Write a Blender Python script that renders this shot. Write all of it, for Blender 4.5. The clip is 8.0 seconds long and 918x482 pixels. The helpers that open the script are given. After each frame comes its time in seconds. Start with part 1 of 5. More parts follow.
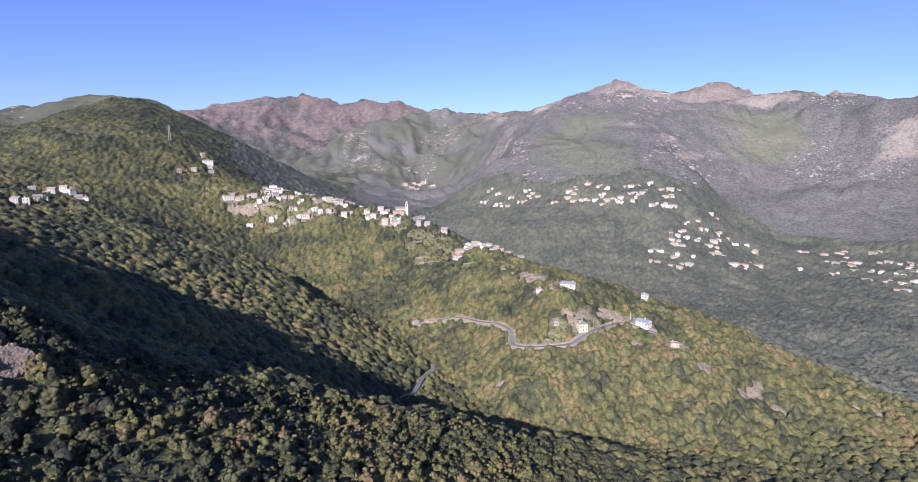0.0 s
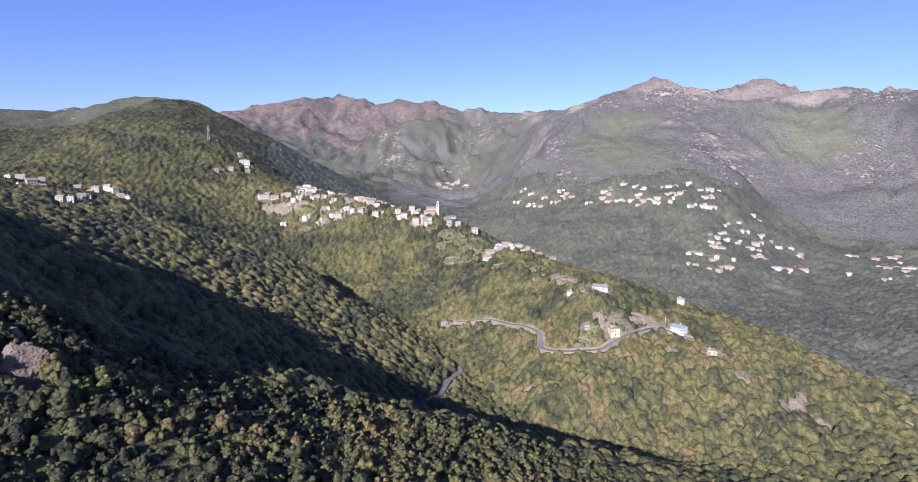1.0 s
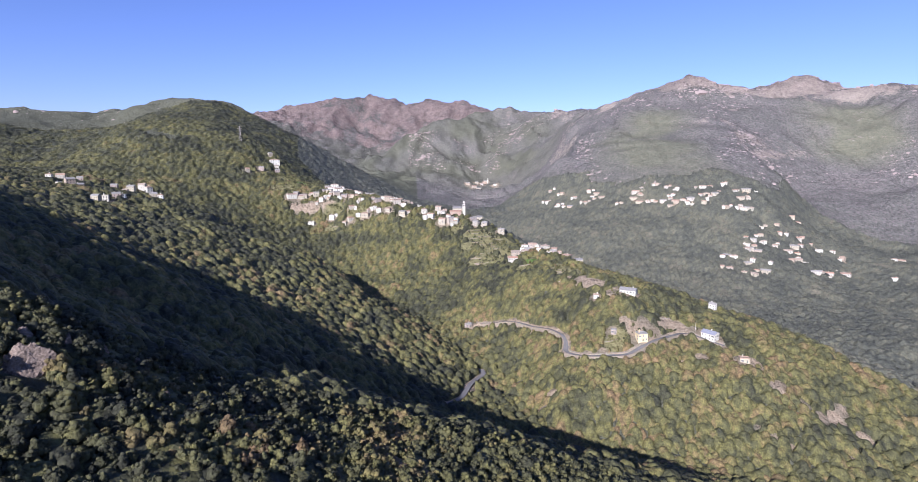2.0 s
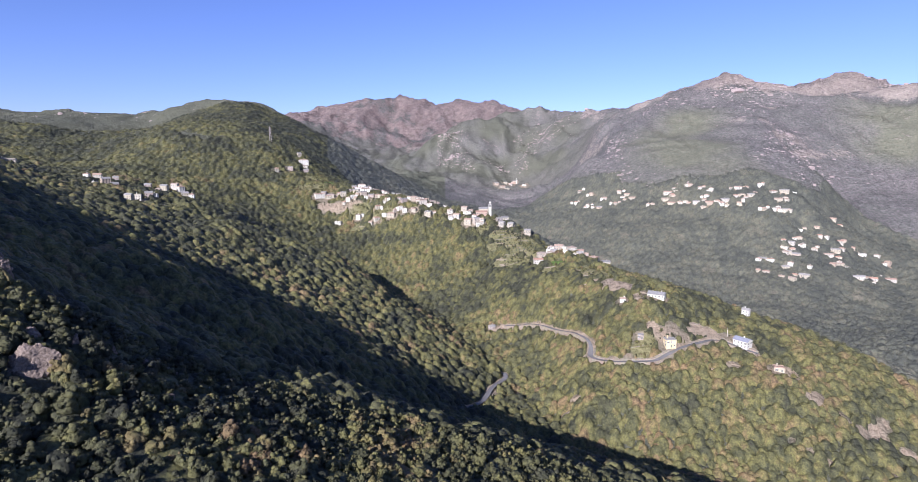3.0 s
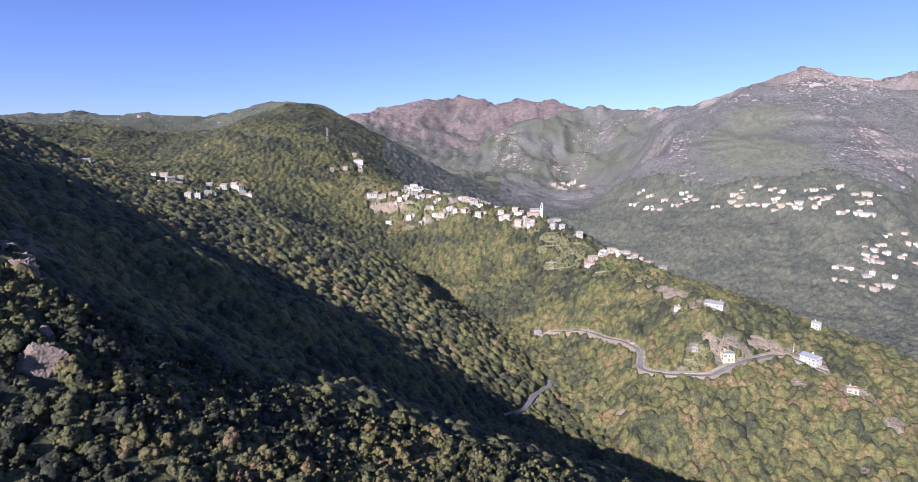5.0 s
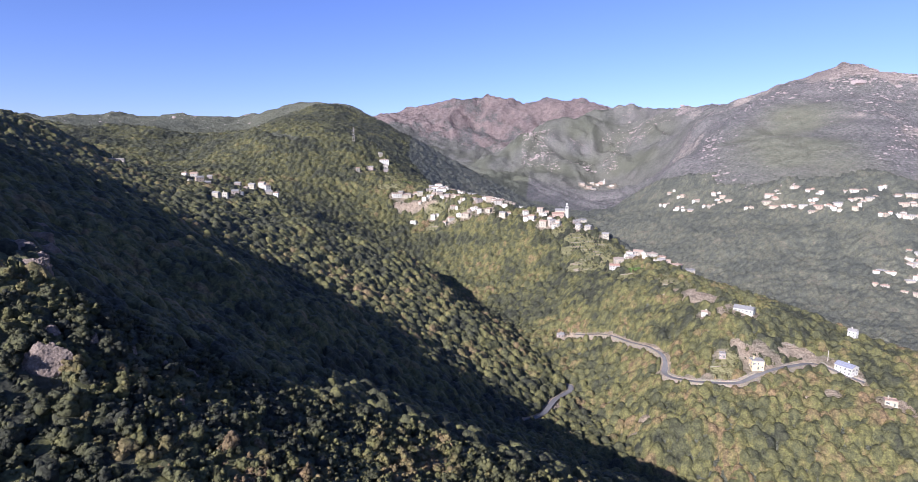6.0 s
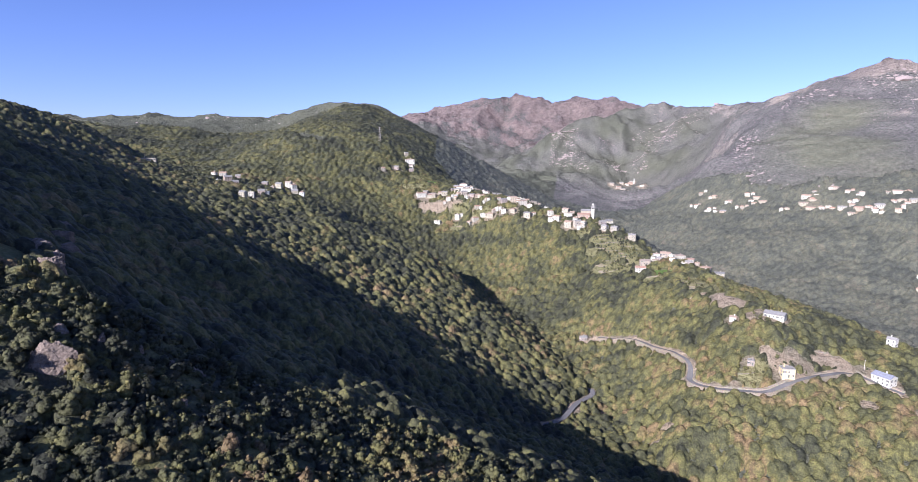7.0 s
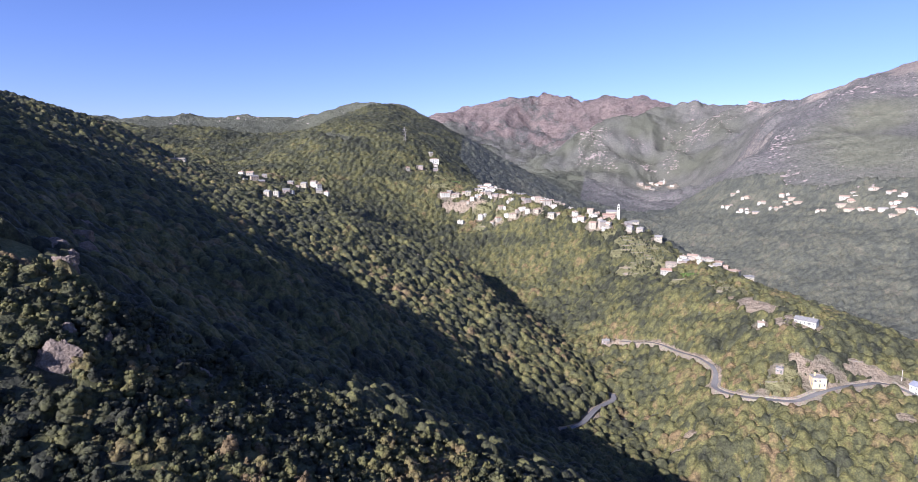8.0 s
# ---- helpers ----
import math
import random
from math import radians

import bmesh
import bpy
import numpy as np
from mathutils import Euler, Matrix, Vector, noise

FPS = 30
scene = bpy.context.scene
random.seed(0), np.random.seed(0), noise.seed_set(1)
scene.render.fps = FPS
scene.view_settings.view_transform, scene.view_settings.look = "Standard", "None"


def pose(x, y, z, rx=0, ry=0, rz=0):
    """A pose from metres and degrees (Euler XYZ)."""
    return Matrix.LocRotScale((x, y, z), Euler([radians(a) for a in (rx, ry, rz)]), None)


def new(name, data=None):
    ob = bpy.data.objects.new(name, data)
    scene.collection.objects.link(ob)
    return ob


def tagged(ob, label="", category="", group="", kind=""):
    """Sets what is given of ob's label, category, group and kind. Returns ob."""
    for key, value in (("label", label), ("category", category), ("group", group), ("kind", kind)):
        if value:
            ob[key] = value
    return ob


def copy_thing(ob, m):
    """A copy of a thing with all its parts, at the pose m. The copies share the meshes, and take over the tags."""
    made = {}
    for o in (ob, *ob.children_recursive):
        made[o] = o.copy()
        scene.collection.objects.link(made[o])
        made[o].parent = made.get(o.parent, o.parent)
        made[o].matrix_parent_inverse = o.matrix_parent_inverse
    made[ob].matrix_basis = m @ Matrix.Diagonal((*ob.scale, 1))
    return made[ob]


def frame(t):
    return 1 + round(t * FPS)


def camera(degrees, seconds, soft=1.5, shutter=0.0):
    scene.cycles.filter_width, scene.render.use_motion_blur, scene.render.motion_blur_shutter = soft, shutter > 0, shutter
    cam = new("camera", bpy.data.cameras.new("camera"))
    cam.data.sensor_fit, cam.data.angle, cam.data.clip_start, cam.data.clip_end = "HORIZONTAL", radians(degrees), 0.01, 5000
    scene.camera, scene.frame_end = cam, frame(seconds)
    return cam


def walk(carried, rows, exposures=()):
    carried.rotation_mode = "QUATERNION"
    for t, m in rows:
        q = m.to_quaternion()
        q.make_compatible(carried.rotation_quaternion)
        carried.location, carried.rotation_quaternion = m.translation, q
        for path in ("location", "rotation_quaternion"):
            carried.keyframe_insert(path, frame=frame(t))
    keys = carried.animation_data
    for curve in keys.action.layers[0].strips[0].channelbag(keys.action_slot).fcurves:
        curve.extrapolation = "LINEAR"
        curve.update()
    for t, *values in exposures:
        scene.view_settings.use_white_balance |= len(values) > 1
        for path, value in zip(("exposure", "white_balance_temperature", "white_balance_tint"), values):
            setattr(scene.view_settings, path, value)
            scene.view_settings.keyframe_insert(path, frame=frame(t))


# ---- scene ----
# ---- camera ----
DATUM = 300.0
cam = camera(80.54, 8.0, 0.45)
PATH = [  # seconds, eye, heading to the left and tilt in degrees
    (0.0, (-23.06, -21.73, -0.27), -11.511, -8.352),
    (0.5, (-20.12, -18.25, -0.36), -9.628, -8.361),
    (1.0, (-16.77, -15.24, -0.38), -7.897, -8.382),
    (1.5, (-13.40, -12.35, -0.18), -6.302, -8.418),
    (3.0, (-3.47, -3.10, -0.03), -1.593, -8.425),
    (3.5, (-0.00, 0.00, 0.00), -0.000, -8.433),
    (4.0, (3.39, 3.04, -0.02), 1.577, -8.418),
    (4.5, (6.75, 6.07, -0.04), 3.108, -8.411),
    (6.0, (16.66, 14.63, 0.53), 7.629, -8.476),
    (6.5, (19.84, 17.39, 0.65), 9.130, -8.497),
    (7.0, (23.15, 20.17, 0.80), 10.647, -8.521),
    (7.5, (26.27, 22.80, 1.04), 12.129, -8.532),
    (8.0, (29.46, 25.49, 1.21), 13.576, -8.569),
]
walk(cam, [(t, pose(x, y, z + DATUM, 90 + tilt, 0, turn)) for t, (x, y, z), turn, tilt in PATH], [(0.0, 1.07, 5310, 45.7), (3.5, 1.13, 5310, 45.7), (8.0, 1.25, 5310, 45.7)])

# ---- sky and sun ----
SUN_HEIGHT, SUN_SIDE = 26.8, -29.0  # degrees above the horizon; degrees to the right of straight behind the start view
world = bpy.data.worlds.new("sky")
scene.world = world
world.use_nodes = True
wn = world.node_tree.nodes
sky = wn.new("ShaderNodeTexSky")
sky.sky_type = "NISHITA"
sky.sun_disc = False
sky.sun_elevation = radians(SUN_HEIGHT)
sky.sun_rotation = radians(180 - SUN_SIDE)
sky.altitude = 900
sky.air_density = 1.0
sky.dust_density = 0.3
sky.ozone_density = 4.0
wn["Background"].inputs["Strength"].default_value = 0.058
world.node_tree.links.new(sky.outputs["Color"], wn["Background"].inputs["Color"])
sun = new("sun", bpy.data.lights.new("sun", "SUN"))
sun.data.energy, sun.data.angle, sun.data.color = 4.8, radians(0.53), (0.96, 0.95, 0.67)
sun.matrix_world = pose(0, 0, 1500, 90 - SUN_HEIGHT, 0, SUN_SIDE)

# ---- materials ----
def tree_of(name, roughness=0.9, metal=0.0, specular=0.3):
    m = bpy.data.materials.new(name)
    m.use_nodes = True
    b = m.node_tree.nodes["Principled BSDF"]
    b.inputs["Roughness"].default_value, b.inputs["Metallic"].default_value = roughness, metal
    b.inputs["Specular IOR Level"].default_value = specular
    return m, m.node_tree, b


def node(tree, kind, **inputs):
    n = tree.nodes.new(kind)
    for key, value in inputs.items():
        n.inputs[key.replace("_", " ")].default_value = value
    return n


def noise_of(tree, where, size, detail=4.0, rough_=0.6):
    n = node(tree, "ShaderNodeTexNoise", Scale=1.0 / size, Detail=detail, Roughness=rough_)
    tree.links.new(where, n.inputs["Vector"])
    return n.outputs["Fac"]


def ramp(tree, fac, *stops):
    n = tree.nodes.new("ShaderNodeValToRGB")
    els = n.color_ramp.elements
    while len(els) < len(stops):
        els.new(0.5)
    for e, (p, c) in zip(els, stops):
        e.position, e.color = p, (*c, 1) if len(c) == 3 else (c[0], c[0], c[0], 1)
    tree.links.new(fac, n.inputs["Fac"])
    return n.outputs["Color"]


def mixed(tree, fac, a, b, way="MIX"):
    n = tree.nodes.new("ShaderNodeMix")
    n.data_type, n.blend_type = "RGBA", way
    for socket, value in ((n.inputs[0], fac), (n.inputs[6], a), (n.inputs[7], b)):
        if isinstance(value, (int, float)):
            socket.default_value = value
        elif isinstance(value, tuple):
            socket.default_value = (*value, 1)
        else:
            tree.links.new(value, socket)
    return n.outputs[2]


def bumped(tree, bsdf, height, strength, distance):
    n = node(tree, "ShaderNodeBump", Strength=strength, Distance=distance)
    tree.links.new(height, n.inputs["Height"])
    tree.links.new(n.outputs["Normal"], bsdf.inputs["Normal"])


def place(tree):
    return tree.nodes.new("ShaderNodeNewGeometry").outputs["Position"]


def number(tree, name):
    n = tree.nodes.new("ShaderNodeAttribute")
    n.attribute_name = name
    return n.outputs["Fac"]


def math_of(tree, way, a, b=0.0, clamp=False):
    n = tree.nodes.new("ShaderNodeMath")
    n.operation, n.use_clamp = way, clamp
    for socket, value in zip(n.inputs, (a, b)):
        if isinstance(value, (int, float)):
            socket.default_value = value
        else:
            tree.links.new(value, socket)
    return n.outputs[0]


def land_material():
    """Scrub and woodland floor, bare rock and dry earth, by the cover laid down on the mesh."""
    m, t, b = tree_of("hazed_scrub_rock_and_earth", 0.95, 0, 0.1)
    p = place(t)
    big, mid, fine, tiny = noise_of(t, p, 160, 5), noise_of(t, p, 30, 6, 0.65), noise_of(t, p, 7, 5, 0.65), noise_of(t, p, 1.5, 3)
    flat = node(t, "ShaderNodeMapping")
    flat.inputs["Scale"].default_value = (1, 1, 1.5)
    t.links.new(p, flat.inputs["Vector"])
    strata = noise_of(t, flat.outputs["Vector"], 26, 8, 0.75)
    # scrub of the far slopes, paled and blued in the colour to suggest haze
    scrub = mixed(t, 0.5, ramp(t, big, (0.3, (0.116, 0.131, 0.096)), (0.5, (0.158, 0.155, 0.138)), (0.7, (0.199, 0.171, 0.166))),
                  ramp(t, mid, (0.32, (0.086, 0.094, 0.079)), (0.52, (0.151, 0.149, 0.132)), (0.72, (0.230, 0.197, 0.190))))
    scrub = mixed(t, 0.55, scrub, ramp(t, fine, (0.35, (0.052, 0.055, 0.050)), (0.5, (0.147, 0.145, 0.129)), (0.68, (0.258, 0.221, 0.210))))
    grey = mixed(t, 0.5, ramp(t, fine, (0.3, (0.16, 0.14, 0.125)), (0.5, (0.29, 0.258, 0.212)), (0.7, (0.42, 0.372, 0.31))), ramp(t, mid, (0.3, (0.19, 0.165, 0.135)), (0.7, (0.37, 0.318, 0.26))))
    ruddy = mixed(t, 0.5, ramp(t, fine, (0.3, (0.130, 0.108, 0.098)), (0.5, (0.240, 0.192, 0.172)), (0.7, (0.35, 0.29, 0.255))), ramp(t, mid, (0.34, (0.115, 0.104, 0.096)), (0.5, (0.240, 0.188, 0.164)), (0.64, (0.37, 0.285, 0.248))))
    stone = mixed(t, number(t, "red"), grey, ruddy)
    earth = mixed(t, 0.5, ramp(t, fine, (0.3, (0.28, 0.222, 0.150)), (0.7, (0.50, 0.405, 0.29))), ramp(t, tiny, (0.3, (0.22, 0.175, 0.115)), (0.7, (0.50, 0.405, 0.29))))
    grass = mixed(t, 0.5, ramp(t, mid, (0.3, (0.17, 0.18, 0.075)), (0.7, (0.32, 0.29, 0.14))), ramp(t, tiny, (0.3, (0.12, 0.13, 0.055)), (0.7, (0.34, 0.31, 0.15))))
    broken = math_of(t, "ADD", math_of(t, "MULTIPLY", strata, 0.55), math_of(t, "MULTIPLY", noise_of(t, flat.outputs["Vector"], 9, 6, 0.75), 0.45))
    rocky = math_of(t, "MULTIPLY", math_of(t, "SUBTRACT", math_of(t, "ADD", broken, math_of(t, "MULTIPLY", number(t, "rock"), 0.66)), 0.70), 10.0, True)
    # floor tones kept close to those of the hazed far woods
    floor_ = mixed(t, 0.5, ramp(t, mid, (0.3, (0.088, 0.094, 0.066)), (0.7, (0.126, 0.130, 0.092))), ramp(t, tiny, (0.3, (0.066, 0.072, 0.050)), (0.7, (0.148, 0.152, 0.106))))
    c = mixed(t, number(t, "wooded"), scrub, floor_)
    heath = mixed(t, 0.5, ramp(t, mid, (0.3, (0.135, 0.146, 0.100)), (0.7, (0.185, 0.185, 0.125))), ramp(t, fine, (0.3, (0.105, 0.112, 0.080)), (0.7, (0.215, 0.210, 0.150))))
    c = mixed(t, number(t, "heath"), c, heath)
    c = mixed(t, rocky, c, stone)
    c = mixed(t, number(t, "earth"), c, earth)
    c = mixed(t, number(t, "grass"), c, grass)
    c = mixed(t, number(t, "fresh"), c, mixed(t, 0.5, ramp(t, fine, (0.3, (0.10, 0.17, 0.035)), (0.7, (0.16, 0.24, 0.055))), ramp(t, tiny, (0.3, (0.07, 0.12, 0.03)), (0.7, (0.19, 0.27, 0.07)))))
    t.links.new(c, b.inputs["Base Color"])
    bumped(t, b, math_of(t, "ADD", math_of(t, "MULTIPLY", strata, math_of(t, "ADD", 2.0, math_of(t, "MULTIPLY", number(t, "red"), 5.0))), fine), 1.0, 6.0)
    return m


def leaf_material(name, dark, mid, light, odd, speckle=0.8):
    """Foliage whose colour differs from crown to crown and from clump to clump."""
    m, t, b = tree_of(name, 0.7, 0, 0.22)
    g = t.nodes.new("ShaderNodeNewGeometry")
    p = g.outputs["Position"]
    own = math_of(t, "ADD", math_of(t, "MULTIPLY", number(t, "crown"), 0.70), math_of(t, "SUBTRACT", math_of(t, "MULTIPLY", noise_of(t, p, 34, 5), 1.3), 0.50))
    c = ramp(t, own, (0.22, dark), (0.46, mid), (0.66, light), (0.90, odd))
    c = mixed(t, 0.75, c, ramp(t, noise_of(t, p, 1.1, 3), (0.3, (0.50, 0.50, 0.52)), (0.5, (0.92, 0.92, 0.92)), (0.7, (1.4, 1.4, 1.25))), "MULTIPLY")
    c = mixed(t, speckle, c, ramp(t, noise_of(t, p, 3.6, 3, 0.7), (0.36, (0.50, 0.52, 0.55)), (0.5, (1.0, 1.0, 1.0)), (0.66, (1.45, 1.42, 1.3))), "MULTIPLY")
    t.links.new(c, b.inputs["Base Color"])
    clump = node(t, "ShaderNodeTexVoronoi", Scale=1 / 1.9)
    warp = math_of(t, "SUBTRACT", 1.0, clump.outputs["Distance"])
    t.links.new(p, clump.inputs["Vector"])
    bumped(t, b, math_of(t, "ADD", warp, math_of(t, "MULTIPLY", noise_of(t, p, 1.1, 5, 0.7), 1.8)), 0.8, 0.6)
    return m


LAND_MAT = land_material()

# ---- where the houses stand: place in plan and width ----
VILLAGE = [(-228, 983, 20), (-209, 991, 18), (-188, 998, 12), (-175, 977, 9), (-161, 1046, 17), (-162, 1023, 17), (-150, 1014, 20), (-151, 992, 13), (-138, 1043,
    9), (-168, 983, 8), (-134, 984, 13), (-121, 981, 13), (-109, 1010, 12), (-99, 1014, 15), (-77, 1001, 13), (-74, 953, 12), (-57, 954, 12), (-64, 993,
    6), (-47, 971, 6), (-40, 946, 15), (-25, 976, 13), (-105, 962, 6), (-83, 934, 7), (-119, 946, 9), (-94, 923, 15), (-55, 925, 11), (-30, 914, 13),
    (-151, 932, 9), (-182, 924, 7), (-118, 919, 12), (-71, 926, 9)]
CHURCH_END = [(-1, 954, 9), (7, 917, 10), (18, 895, 14), (32, 916, 13), (38, 899, 9), (36, 874, 14), (49, 873, 13), (57, 868, 8), (87, 878, 11), (98, 895, 13), (89,
    853, 11), (103, 849, 12), (125, 824, 12)]
LOWER_HAMLET = [(146, 744, 8), (155, 739, 9), (163, 732, 7), (156, 738, 14), (147, 724, 9), (171, 724, 13), (182, 717, 10), (177, 703, 10), (196, 704, 15), (207, 685,
    12), (120, 693, 14), (129, 721, 14), (141, 722, 8)]
ROAD_HAMLET = [(-525, 809, 9), (-470, 739, 7), (-514, 816, 13), (-469, 760, 13), (-456, 758, 11), (-491, 821, 9), (-381, 658, 10), (-381, 678, 8), (-453, 837, 11),
    (-383, 706, 11), (-377, 711, 6), (-419, 800, 8), (-432, 843, 12), (-428, 868, 12), (-415, 860, 10), (-374, 784, 11), (-383, 825, 9)]
UPPER_FARMS = [(-311, 1174, 10), (-299, 1159, 23), (-291, 1138, 13), (-283, 1114, 11), (-308, 1092, 11), (-325, 1059, 8)]
FAR_VILLAGE = [(629, 1380, 14), (477, 1473, 15), (492, 1452, 20), (496, 1422, 23), (437, 1469, 13), (413, 1516, 15), (391, 1562, 14), (413, 1435, 20), (389, 1462,
    13), (453, 1428, 13), (366, 1505, 12), (573, 1380, 25), (559, 1359, 25), (565, 1333, 24), (596, 1324, 18), (613, 1304, 21), (635, 1282, 23), (667,
    1273, 23), (667, 1259, 17), (722, 1320, 24), (711, 1279, 20), (729, 1273, 20), (816, 1283, 32), (788, 1259, 23), (691, 1251, 14), (758, 1228, 17),
    (781, 1225, 20), (732, 1219, 14), (642, 1349, 12), (658, 1326, 12), (777, 1323, 12), (639, 1306, 12), (522, 1349, 15)]
KNOLL_VILLAGE = [(914, 1246, 20), (916, 1225, 17), (830, 1177, 13), (790, 1175, 16), (822, 1155, 16), (761, 1132, 16), (861, 1147, 21), (757, 1111, 11), (734, 1116,
    18), (719, 1077, 25), (706, 1083, 20), (708, 1099, 20), (644, 1061, 20), (656, 1052, 10), (614, 1001, 16), (670, 1030, 19), (651, 979, 20), (684, 992,
    23), (779, 1106, 15), (830, 1115, 26), (802, 1095, 25), (805, 1066, 22), (822, 1066, 15), (902, 1132, 21), (819, 1029, 29), (853, 1035, 22), (909,
    1058, 27), (953, 1121, 16), (941, 1136, 13), (712, 1019, 9)]
EAST_VILLAGE = [(1115, 1140, 23), (1161, 1126, 21), (1203, 1123, 28), (1193, 1091, 18), (1264, 1086, 23), (1106, 1041, 22), (1143, 1054, 15), (1177, 1046, 22), (1129,
    1024, 13), (1110, 999, 15), (1153, 992, 13), (1175, 983, 9), (1235, 1019, 22), (1245, 999, 19), (1242, 974, 17), (1196, 950, 16), (1227, 951, 16),
    (1098, 948, 20), (1133, 939, 18), (1160, 913, 18), (1124, 898, 15), (1092, 858, 22), (1050, 993, 12), (999, 1028, 9), (1183, 911, 12), (1261, 985, 13)]
HEAD_HAMLET = [(261, 2720, 23), (310, 2763, 23), (291, 2701, 29), (401, 2731, 29), (287, 2483, 26), (336, 2763, 23)]
LONE = [(198, 458, 11), (269, 466, 15), (306, 528, 9), (176, 523, 6), (210, 522, 15), (176, 470, 6), (51, 599, 7), (281, 430, 9)]
CHURCH, FAR_CHURCH, PYLON, BARN = (66, 902), (366, 2810), (-369, 1170), (-572, 717)
HOMES = VILLAGE + CHURCH_END + LOWER_HAMLET + ROAD_HAMLET + UPPER_FARMS + FAR_VILLAGE + KNOLL_VILLAGE + EAST_VILLAGE + HEAD_HAMLET + LONE + [(66, 902, 24), (366, 2810, 20), (-572, 717, 24)]

# ---- shape of the land: ridges, flanks and valley floors as lines through the plan, heights from the drone's level ----
LAND = []


def land(*points, step=1.0):
    """One ridge or valley line: its bends, with points in between set closer near the middle of the plan."""
    pts = [np.array(p, float) for p in points]
    LAND.append(pts[0])
    for a, b in zip(pts, pts[1:]):
        gap = max(22.0, 0.055 * np.hypot(*((a + b)[:2] / 2))) * step
        n = max(1, int(np.hypot(*(b - a)[:2]) / gap))
        LAND.extend(a + (b - a) * k / n for k in range(1, n + 1))


# the spur close under the camera, from the high shoulder down to the stream
land((-900, -60, 370), (-700, -10, 290), (-432, 70, 146), (-270, 118, 50), (-180, 155, -18), (-143, 169, -35), (-122, 163, -46), (-114, 160, -53), (-105, 175, -66), (-94, 190, -78), (-81, 213, -90),
     (-55, 250, -107), (-15, 262, -130), (27, 275, -149), (70, 290, -168), (150, 300, -193), (230, 305, -214))
land((-300, 30, 25), (-200, 80, -20), (-130, 110, -55), (-93, 137, -67), (-65, 155, -80), (-18, 190, -108), (3, 213, -113), (83, 217, -141), (170, 230, -182))
land((-260, -60, 0), (-120, 40, -60), (-60, 70, -80), (20, 100, -105), (100, 130, -145), (220, 160, -200))
land((-300, -250, 40), (-100, -150, -60), (60, -60, -95), (200, 20, -165), (350, 80, -220))
land((-600, -500, 150), (0, -500, -90), (500, -400, -230), (900, -300, -290))
# the gully behind it and the wide flank beyond
land((-420, 230, 45), (-330, 262, 8), (-270, 285, -20), (-195, 292, -68), (-120, 303, -110), (-50, 330, -152), (20, 350, -182), (90, 362, -205))
land((-430, 360, 45), (-300, 350, -20), (-220, 342, -50), (-168, 336, -73), (-130, 345, -98), (-92, 365, -125))
land((-560, 480, 42), (-432, 505, -8), (-280, 440, -45), (-232, 439, -69), (-149, 439, -116), (-110, 440, -131), (-62, 390, -146), (-11, 413, -179), (50, 412, -206))
land((-760, 330, 150), (-610, 507, 74), (-653, 612, 68), (-681, 729, 54), (-705, 838, 18), (-700, 880, -4))
land((-520, 640, -6), (-341, 640, -52), (-214, 643, -86), (-151, 684, -113), (-125, 700, -133), (-53, 590, -157), (4, 542, -184), (45, 500, -203))
land((-711, 871, 5), (-575, 783, -13), (-488, 788, -31), (-341, 725, -48))
# the stream
land((-430, 900, -35), (-300, 820, -82), (-170, 800, -150), (-70, 720, -178), (10, 630, -196), (60, 520, -209), (85, 430, -214), (150, 350, -217), (250, 320, -222),
     (450, 300, -240), (900, 250, -285), (1500, 150, -330))
# the village spur
land((-369, 1170, 46), (-291, 1121, -10), (-238, 1000, -55), (-150, 985, -62), (-50, 945, -68), (30, 915, -74), (75, 895, -80), (120, 830, -103), (160, 760, -135),
     (213, 715, -142), (281, 640, -150), (322, 556, -160), (375, 490, -168), (440, 430, -205), (520, 370, -232))
land((-238, 976, -68), (-184, 934, -107), (-100, 880, -125), (0, 800, -140), (54, 753, -146), (118, 679, -131), (201, 500, -131), (250, 490, -150))
land((60, 640, -175), (119, 546, -171), (134, 457, -178), (194, 453, -160), (258, 472, -164), (330, 450, -172))
land((110, 405, -184), (194, 408, -185), (283, 404, -174), (350, 395, -205), (420, 340, -232))
land((300, 360, -214), (366, 360, -228), (480, 320, -240))
# its terraces with the hamlets
land((-212, 1033, -50), (-161, 1044, -47), (-132, 1028, -55), (-97, 1013, -60), (-58, 1002, -65), (-23, 979, -70))
land((132, 752, -117), (149, 744, -115), (170, 725, -118), (182, 717, -119))
land((145, 699, -126), (176, 693, -126), (192, 689, -128), (204, 676, -129))
land((-32, 924, -86), (12, 900, -91), (48, 865, -102), (94, 837, -105), (124, 809, -112))
# the second valley behind it
land((-180, 1500, -40), (-50, 2000, -90), (60, 2700, -90))
land((-150, 1150, -85), (0, 1100, -140), (150, 1050, -190), (300, 960, -226), (420, 800, -240), (520, 640, -255), (800, 480, -290), (1400, 350, -335))
land((0, 1450, -150), (130, 1350, -200), (280, 1150, -212), (380, 980, -222))
land((374, 1979, -165), (200, 1750, -165), (80, 1560, -160))
